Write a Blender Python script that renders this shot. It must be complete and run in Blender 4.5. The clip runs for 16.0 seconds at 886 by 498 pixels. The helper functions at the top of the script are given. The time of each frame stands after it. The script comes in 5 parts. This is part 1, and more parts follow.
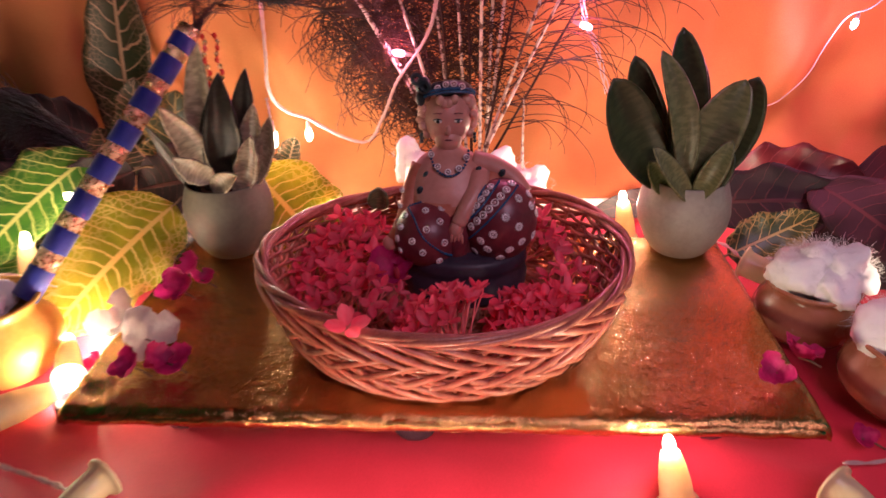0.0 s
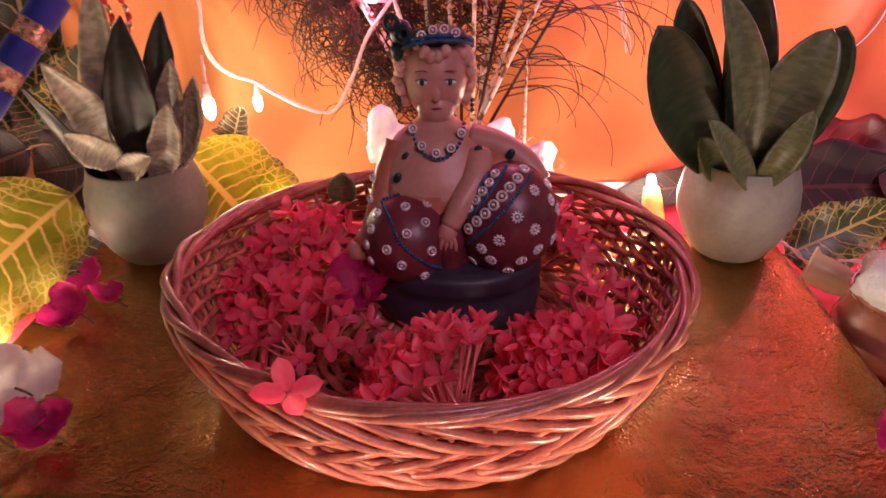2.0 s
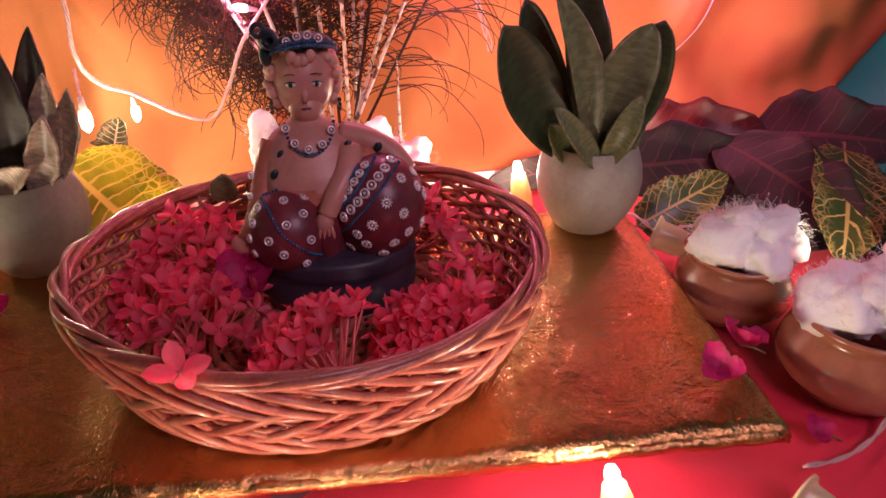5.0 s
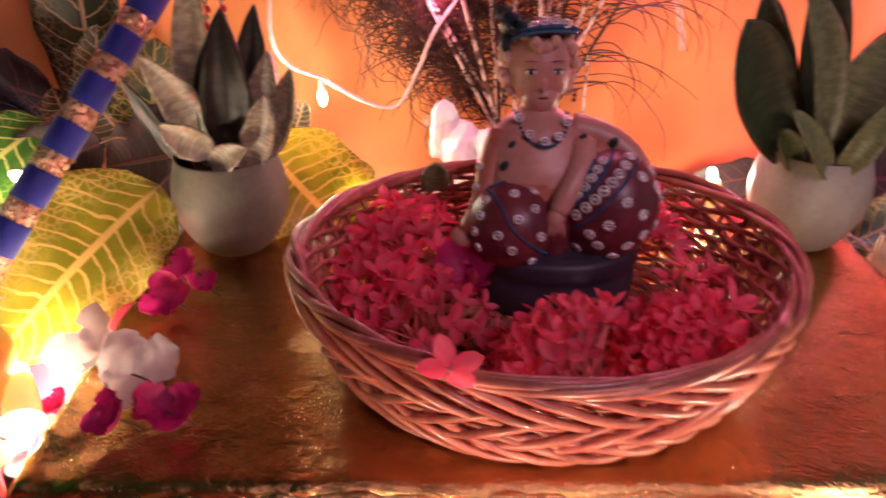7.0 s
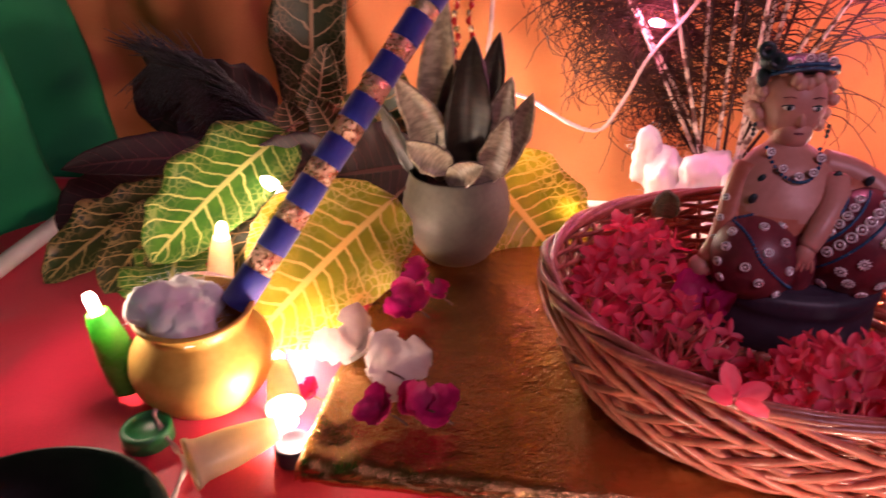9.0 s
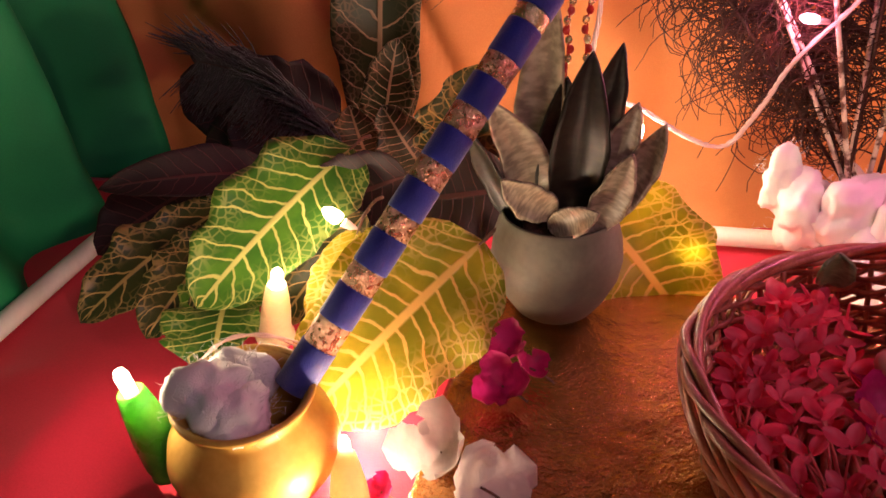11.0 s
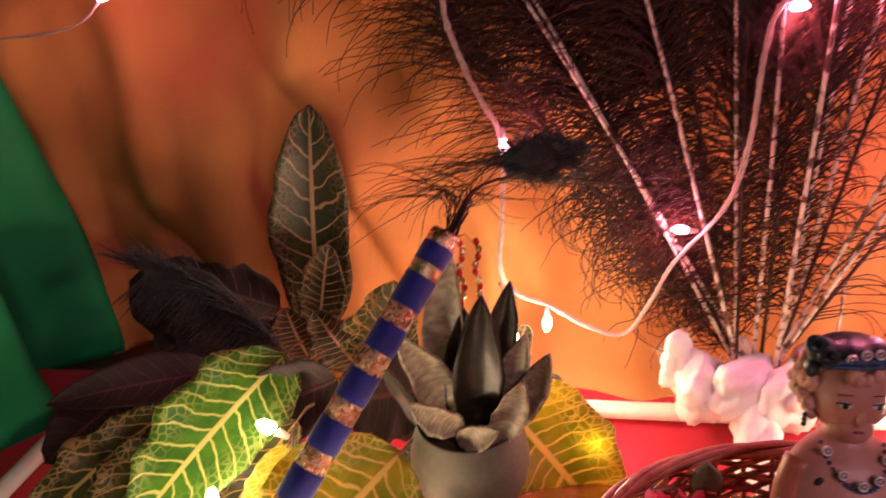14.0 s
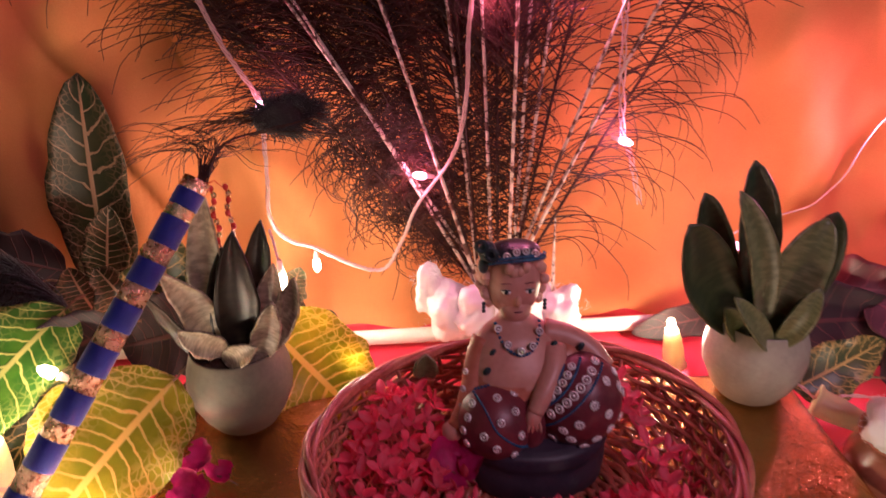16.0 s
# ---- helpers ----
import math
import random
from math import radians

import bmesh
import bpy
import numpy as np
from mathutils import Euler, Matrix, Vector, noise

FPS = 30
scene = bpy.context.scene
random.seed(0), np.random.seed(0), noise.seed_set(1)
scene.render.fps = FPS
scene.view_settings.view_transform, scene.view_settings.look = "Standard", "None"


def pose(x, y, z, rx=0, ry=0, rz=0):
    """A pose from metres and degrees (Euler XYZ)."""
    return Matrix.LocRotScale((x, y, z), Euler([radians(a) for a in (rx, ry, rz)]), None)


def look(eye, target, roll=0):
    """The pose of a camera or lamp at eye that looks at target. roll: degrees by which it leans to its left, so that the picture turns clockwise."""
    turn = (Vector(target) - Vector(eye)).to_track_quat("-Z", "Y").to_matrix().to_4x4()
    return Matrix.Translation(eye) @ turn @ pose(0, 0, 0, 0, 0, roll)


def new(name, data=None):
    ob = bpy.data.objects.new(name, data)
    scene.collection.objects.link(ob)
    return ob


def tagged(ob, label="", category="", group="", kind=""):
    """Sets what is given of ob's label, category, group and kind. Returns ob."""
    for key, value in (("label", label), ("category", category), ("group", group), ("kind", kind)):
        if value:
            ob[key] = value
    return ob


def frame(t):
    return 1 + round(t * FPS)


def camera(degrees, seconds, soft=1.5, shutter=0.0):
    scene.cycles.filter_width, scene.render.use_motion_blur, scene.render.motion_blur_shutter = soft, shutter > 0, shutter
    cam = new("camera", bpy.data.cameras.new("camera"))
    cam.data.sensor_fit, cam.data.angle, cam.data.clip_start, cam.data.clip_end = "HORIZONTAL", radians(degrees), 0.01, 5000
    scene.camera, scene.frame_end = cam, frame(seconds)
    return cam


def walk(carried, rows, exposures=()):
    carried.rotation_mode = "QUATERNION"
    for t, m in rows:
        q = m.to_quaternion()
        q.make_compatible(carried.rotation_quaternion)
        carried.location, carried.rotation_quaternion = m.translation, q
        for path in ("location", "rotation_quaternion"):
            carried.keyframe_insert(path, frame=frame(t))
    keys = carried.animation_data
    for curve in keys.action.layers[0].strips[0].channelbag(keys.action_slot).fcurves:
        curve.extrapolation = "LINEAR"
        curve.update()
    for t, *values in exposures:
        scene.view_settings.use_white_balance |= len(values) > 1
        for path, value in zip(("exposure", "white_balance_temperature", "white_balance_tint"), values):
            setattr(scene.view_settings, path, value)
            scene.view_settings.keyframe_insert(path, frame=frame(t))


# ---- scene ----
cam = camera(63.6, 16.0, shutter=0.6)
PATH = [
    (0, (0.015, 0.048, 0.286), (-0.033, 1.816, -0.648), -1.3),
    (0.5, (0.01, 0.093, 0.272), (0.029, 1.858, -0.668), -0.7),
    (1, (0.005, 0.117, 0.261), (0.02, 1.876, -0.691), -1.2),
    (1.5, (0.002, 0.143, 0.256), (0.011, 1.892, -0.714), -0.9),
    (2, (0.009, 0.164, 0.244), (0.018, 1.896, -0.757), -0.6),
    (2.5, (0.016, 0.179, 0.238), (0.046, 1.902, -0.779), -0.4),
    (3, (0.017, 0.18, 0.24), (0.116, 1.907, -0.765), -0.1),
    (3.5, (0.02, 0.176, 0.243), (0.212, 1.898, -0.757), -0.1),
    (3.7, (0.021, 0.175, 0.242), (0.252, 1.896, -0.749), -0.2),
    (5.8, (0.018, 0.112, 0.256), (0.296, 1.818, -0.749), -0.4),
    (6, (0.008, 0.114, 0.256), (0.252, 1.819, -0.761), -0.5),
    (6.5, (-0.023, 0.132, 0.248), (0.122, 1.855, -0.757), -0.1),
    (7, (-0.05, 0.155, 0.24), (0.013, 1.893, -0.748), -0.0),
    (7.5, (-0.079, 0.162, 0.241), (-0.125, 1.901, -0.746), -0.7),
    (8, (-0.097, 0.159, 0.248), (-0.242, 1.9, -0.726), -1.5),
    (8.5, (-0.104, 0.155, 0.254), (-0.299, 1.9, -0.703), -1.2),
    (9, (-0.115, 0.139, 0.252), (-0.349, 1.879, -0.706), -0.9),
    (9.2, (-0.123, 0.136, 0.252), (-0.398, 1.871, -0.704), -1.3),
    (11.3, (-0.149, 0.231, 0.265), (-0.531, 1.878, -0.805), -2.4),
    (11.5, (-0.147, 0.228, 0.272), (-0.54, 1.887, -0.773), -2.4),
    (12, (-0.141, 0.232, 0.289), (-0.562, 1.904, -0.724), -3.3),
    (12.5, (-0.131, 0.233, 0.293), (-0.553, 1.915, -0.703), -3.4),
    (13, (-0.124, 0.235, 0.305), (-0.533, 1.948, -0.643), -3.7),
    (13.5, (-0.118, 0.227, 0.316), (-0.503, 1.985, -0.555), -3.4),
    (14, (-0.115, 0.222, 0.332), (-0.416, 2.025, -0.478), -3.6),
    (14.5, (-0.105, 0.21, 0.346), (-0.284, 2.032, -0.458), -2.5),
    (15, (-0.084, 0.195, 0.343), (-0.133, 2.019, -0.475), -2.0),
    (15.5, (-0.061, 0.178, 0.342), (0.002, 1.979, -0.526), -1.9),
    (16, (-0.055, 0.15, 0.337), (0.074, 1.942, -0.541), -1.2),
]
walk(cam, [(t, look(eye, target, roll)) for t, eye, target, roll in PATH], exposures=(
    (0, 0.34, 5500, 10), (3.7, 0.50, 5500, 10), (5.8, 0.30, 5500, 10), (6.5, 0.46, 5500, 10), (7.5, 0.40, 5600, 16), (9, 0.34, 5700, 26),
    (11.5, 0.12, 6200, 14), (13, 0.14, 6300, 12), (14.5, 0.30, 6000, 8), (16, 0.28, 5600, 14)))

# ---- world and light ----
world = bpy.data.worlds.new("world")
scene.world = world
world.use_nodes = True
world.node_tree.nodes["Background"].inputs[0].default_value = (0.9, 0.5, 0.42, 1)
world.node_tree.nodes["Background"].inputs[1].default_value = 0.02

WARM, PINK = (1.0, 0.74, 0.46), (1.0, 0.20, 0.34)


def point_lamp(place, watts, colour, radius=0.004):
    data = bpy.data.lights.new("bulb_light", "POINT")
    data.energy, data.color, data.shadow_soft_size = watts, colour, radius
    lamp = new("bulb_light", data)
    lamp.location = place
    return lamp


# Added pinkish front fill: unseen, without a fixture, spread narrowed off the left curtain.
fill_data = bpy.data.lights.new("front_fill", "AREA")
fill_data.energy, fill_data.color, fill_data.shape, fill_data.size = 0.62, (1.0, 0.58, 0.68), "DISK", 0.35
fill_lamp = new("front_fill", fill_data)
fill_data.spread = math.radians(85)
fill_lamp.matrix_world = look((0.34, -0.18, 0.72), (0.16, 0.46, 0.05))

# (place of the bulb, watts, colour)
BULBS = dict(
    back_left=((-0.139, 0.612, 0.094), 0.20, WARM),
    hanging=((-0.118, 0.654, 0.083), 0.17, WARM),
    middle=((-0.087, 0.572, 0.050), 0.04, WARM),
    back_right=((0.152, 0.602, 0.042), 0.36, WARM),
    leaf=((-0.281, 0.548, 0.068), 0.07, WARM),
    cone_left=((-0.297, 0.500, 0.060), 0.07, WARM),
    green=((-0.334, 0.420, 0.058), 0.11, WARM),
    front=((0.118, 0.319, 0.032), 0.16, WARM),
    lying=((-0.226, 0.392, 0.012), 0.22, WARM),
    beside_pot=((-0.246, 0.436, 0.016), 0.20, WARM),
    under_leaf=((-0.247, 0.476, 0.010), 0.12, WARM),
    cotton=((0.020, 0.624, 0.014), 0.80, WARM),
    front_hidden=((-0.075, 0.270, 0.016), 0.13, WARM),
    front_hidden_two=((0.015, 0.262, 0.016), 0.13, WARM),
    statuette=((0.318, 0.384, 0.030), 0.62, WARM),
    pink_mid=((-0.034, 0.654, 0.152), 0.10, PINK),
    pink_right=((0.119, 0.654, 0.172), 0.20, PINK),
    pink_left=((-0.144, 0.646, 0.211), 0.08, PINK),
    pink_far_right=((0.352, 0.680, 0.165), 0.28, PINK),
    pink_top=((0.017, 0.655, 0.284), 0.12, PINK),
    pink_top_right=((0.080, 0.655, 0.302), 0.36, PINK),
    pink_top_left=((-0.410, 0.690, 0.306), 0.06, PINK),
    pink_behind=((0.229, 0.668, 0.072), 0.05, PINK),
)
for place, watts, colour in BULBS.values():
    point_lamp(place, watts * 1.7, colour)


# ---- materials ----
def tree_of(name):
    m = bpy.data.materials.new(name)
    m.use_nodes = True
    return m, m.node_tree, m.node_tree.nodes["Principled BSDF"]


def put(tree, kind, **values):
    n = tree.nodes.new(kind)
    for key, value in values.items():
        n.inputs[key.replace("_", " ")].default_value = value
    return n


def calc(tree, op, a, b=0.0, c=0.0):
    n = tree.nodes.new("ShaderNodeMath")
    n.operation = op
    for slot, value in zip(n.inputs, (a, b, c)):
        if isinstance(value, (int, float)):
            slot.default_value = value
        else:
            tree.links.new(value, slot)
    return n.outputs[0]


def blend(tree, factor, a, b):
    n = tree.nodes.new("ShaderNodeMix")
    n.data_type = "RGBA"
    for slot, value in ((n.inputs[0], factor), (n.inputs[6], a), (n.inputs[7], b)):
        if isinstance(value, (int, float)):
            slot.default_value = value
        elif isinstance(value, tuple):
            slot.default_value = (*value, 1)
        else:
            tree.links.new(value, slot)
    return n.outputs[2]


def steps(tree, value, low, high):
    n = tree.nodes.new("ShaderNodeMapRange")
    n.interpolation_type = "SMOOTHSTEP"
    tree.links.new(value, n.inputs[0])
    n.inputs[1].default_value, n.inputs[2].default_value = low, high
    return n.outputs[0]


def surface(name, a, b, scale=60.0, rough=0.5, metal=0.0, bump=0.3, fine=400.0, depth=0.0006, see=0.0, coat=0.0, sheen=0.0, each=0.0):
    """A material with two scales of colour noise, fine relief, and light let through by 'see'."""
    m, tree, shader = tree_of(name)
    coord = tree.nodes.new("ShaderNodeTexCoord").outputs["Object"]
    big, small = put(tree, "ShaderNodeTexNoise", Scale=scale, Detail=4.0), put(tree, "ShaderNodeTexNoise", Scale=fine, Detail=3.0)
    for n in (big, small):
        tree.links.new(coord, n.inputs["Vector"])
    mixed = calc(tree, "ADD", calc(tree, "MULTIPLY", big.outputs[0], 0.7), calc(tree, "MULTIPLY", small.outputs[0], 0.3))
    colour = blend(tree, steps(tree, mixed, 0.33, 0.67), a, b)
    if each:
        info = tree.nodes.new("ShaderNodeObjectInfo")
        hue = tree.nodes.new("ShaderNodeHueSaturation")
        tree.links.new(colour, hue.inputs["Color"])
        tree.links.new(calc(tree, "ADD", calc(tree, "MULTIPLY", info.outputs["Random"], each), 1 - each / 2), hue.inputs["Value"])
        colour = hue.outputs[0]
    tree.links.new(colour, shader.inputs["Base Color"])
    tree.links.new(calc(tree, "ADD", calc(tree, "MULTIPLY", big.outputs[0], 0.2), rough - 0.1), shader.inputs["Roughness"])
    shader.inputs["Metallic"].default_value = metal
    shader.inputs["Coat Weight"].default_value = coat
    shader.inputs["Coat Roughness"].default_value = 0.15
    shader.inputs["Sheen Weight"].default_value = sheen
    if bump:
        relief = put(tree, "ShaderNodeBump", Strength=bump, Distance=depth)
        tree.links.new(small.outputs[0], relief.inputs["Height"])
        tree.links.new(relief.outputs[0], shader.inputs["Normal"])
    if see:
        let, both = tree.nodes.new("ShaderNodeBsdfTranslucent"), tree.nodes.new("ShaderNodeMixShader")
        tree.links.new(colour, let.inputs[0])
        both.inputs[0].default_value = see
        tree.links.new(shader.outputs[0], both.inputs[1])
        tree.links.new(let.outputs[0], both.inputs[2])
        tree.links.new(both.outputs[0], tree.nodes["Material Output"].inputs[0])
    return m


def veined(name, blade, blade_two, vein, pairs=9.0, slant=1.6, width=0.16, net=0.5, see=0.25, rough=0.35):
    """A leaf with a midrib, side veins and a net between them, along the leaf's own UV."""
    m, tree, shader = tree_of(name)
    uv = tree.nodes.new("ShaderNodeUVMap")
    split = tree.nodes.new("ShaderNodeSeparateXYZ")
    tree.links.new(uv.outputs[0], split.inputs[0])
    across = calc(tree, "ABSOLUTE", calc(tree, "SUBTRACT", calc(tree, "MULTIPLY", split.outputs[0], 2.0), 1.0))
    object_place = tree.nodes.new("ShaderNodeTexCoord").outputs["Object"]
    wander = put(tree, "ShaderNodeTexNoise", Scale=55.0, Detail=3.0)
    tree.links.new(object_place, wander.inputs["Vector"])
    shift = calc(tree, "MULTIPLY", calc(tree, "SUBTRACT", wander.outputs[0], 0.5), 1.1)
    side = calc(tree, "GREATER_THAN", split.outputs[0], 0.5)
    run = calc(tree, "ADD", calc(tree, "SUBTRACT", calc(tree, "MULTIPLY", split.outputs[1], pairs), calc(tree, "MULTIPLY", calc(tree, "POWER", across, 1.3), slant)), shift)
    run = calc(tree, "ADD", run, calc(tree, "MULTIPLY", side, 0.37))
    tri = calc(tree, "MULTIPLY", calc(tree, "ABSOLUTE", calc(tree, "SUBTRACT", calc(tree, "FRACT", run), 0.5)), 2.0)
    taper = calc(tree, "ADD", calc(tree, "MULTIPLY", across, -width * 0.45), width)
    lateral = calc(tree, "SUBTRACT", 1.0, steps(tree, calc(tree, "DIVIDE", tri, taper), 0.55, 1.15))
    cells = put(tree, "ShaderNodeTexVoronoi", Scale=190.0)
    cells.feature = "DISTANCE_TO_EDGE"
    tree.links.new(object_place, cells.inputs["Vector"])
    fine_net = calc(tree, "MULTIPLY", calc(tree, "SUBTRACT", 1.0, steps(tree, cells.outputs["Distance"], 0.03, 0.14)), calc(tree, "MULTIPLY", steps(tree, across, 0.25, 0.8), net))
    mid = calc(tree, "SUBTRACT", 1.0, steps(tree, across, 0.035, 0.075))
    mask = calc(tree, "MAXIMUM", calc(tree, "MAXIMUM", lateral, mid), fine_net)
    patch = put(tree, "ShaderNodeTexNoise", Scale=38.0, Detail=4.0)
    tree.links.new(object_place, patch.inputs["Vector"])
    ground = blend(tree, steps(tree, patch.outputs[0], 0.4, 0.62), blade, blade_two)
    colour = blend(tree, mask, ground, vein)
    tree.links.new(colour, shader.inputs["Base Color"])
    shader.inputs["Roughness"].default_value = rough
    relief = put(tree, "ShaderNodeBump", Strength=0.5, Distance=0.0008)
    tree.links.new(mask, relief.inputs["Height"])
    tree.links.new(relief.outputs[0], shader.inputs["Normal"])
    let, both = tree.nodes.new("ShaderNodeBsdfTranslucent"), tree.nodes.new("ShaderNodeMixShader")
    tree.links.new(colour, let.inputs[0])
    both.inputs[0].default_value = see
    tree.links.new(shader.outputs[0], both.inputs[1])
    tree.links.new(let.outputs[0], both.inputs[2])
    tree.links.new(both.outputs[0], tree.nodes["Material Output"].inputs[0])
    return m


def glow(name, colour, strength):
    m, tree, shader = tree_of(name)
    shader.inputs["Base Color"].default_value = (*colour, 1)
    shader.inputs["Emission Color"].default_value = (*colour, 1)
    shader.inputs["Emission Strength"].default_value = strength
    return m


def foil():
    """Crinkled gold foil: metal with folds at two scales."""
    m, tree, shader = tree_of("gold_foil")
    coord = tree.nodes.new("ShaderNodeTexCoord").outputs["Object"]
    crease = put(tree, "ShaderNodeTexVoronoi", Scale=170.0)
    grain, wave = put(tree, "ShaderNodeTexNoise", Scale=650.0, Detail=5.0), put(tree, "ShaderNodeTexNoise", Scale=30.0, Detail=5.0)
    for n in (crease, grain, wave):
        tree.links.new(coord, n.inputs["Vector"])
    height = calc(tree, "ADD", calc(tree, "ADD", calc(tree, "MULTIPLY", grain.outputs[0], 0.42), calc(tree, "MULTIPLY", crease.outputs["Distance"], 0.26)), wave.outputs[0])
    relief = put(tree, "ShaderNodeBump", Strength=0.6, Distance=0.003)
    tree.links.new(height, relief.inputs["Height"])
    tree.links.new(relief.outputs[0], shader.inputs["Normal"])
    tree.links.new(blend(tree, wave.outputs[0], (0.46, 0.24, 0.08), (0.66, 0.38, 0.15)), shader.inputs["Base Color"])
    shader.inputs["Metallic"].default_value = 1.0
    tree.links.new(calc(tree, "ADD", calc(tree, "MULTIPLY", wave.outputs[0], 0.16), 0.09), shader.inputs["Roughness"])
    return m


def banded_stem():
    """A pale feather quill with dark dashes along it."""
    m, tree, shader = tree_of("feather_quill")
    coord = tree.nodes.new("ShaderNodeTexCoord").outputs["Object"]
    dash = put(tree, "ShaderNodeTexNoise", Scale=130.0, Detail=3.0)
    tree.links.new(coord, dash.inputs["Vector"])
    tree.links.new(blend(tree, steps(tree, dash.outputs[0], 0.40, 0.54), (0.12, 0.05, 0.035), (0.74, 0.60, 0.50)), shader.inputs["Base Color"])
    shader.inputs["Roughness"].default_value = 0.45
    return m


def striped_leaf(name, a, b):
    """Snake-plant leaf: cross bands with ragged edges."""
    m, tree, shader = tree_of(name)
    uv = tree.nodes.new("ShaderNodeUVMap")
    stretch = tree.nodes.new("ShaderNodeMapping")
    stretch.inputs["Scale"].default_value = (2.0, 16.0, 1.0)
    noise_node = put(tree, "ShaderNodeTexNoise", Scale=1.3, Detail=5.0)
    tree.links.new(uv.outputs[0], stretch.inputs[0])
    tree.links.new(stretch.outputs[0], noise_node.inputs["Vector"])
    tree.links.new(blend(tree, steps(tree, noise_node.outputs[0], 0.38, 0.64), a, b), shader.inputs["Base Color"])
    shader.inputs["Roughness"].default_value = 0.38
    relief = put(tree, "ShaderNodeBump", Strength=0.25, Distance=0.0006)
    tree.links.new(noise_node.outputs[0], relief.inputs["Height"])
    tree.links.new(relief.outputs[0], shader.inputs["Normal"])
    return m


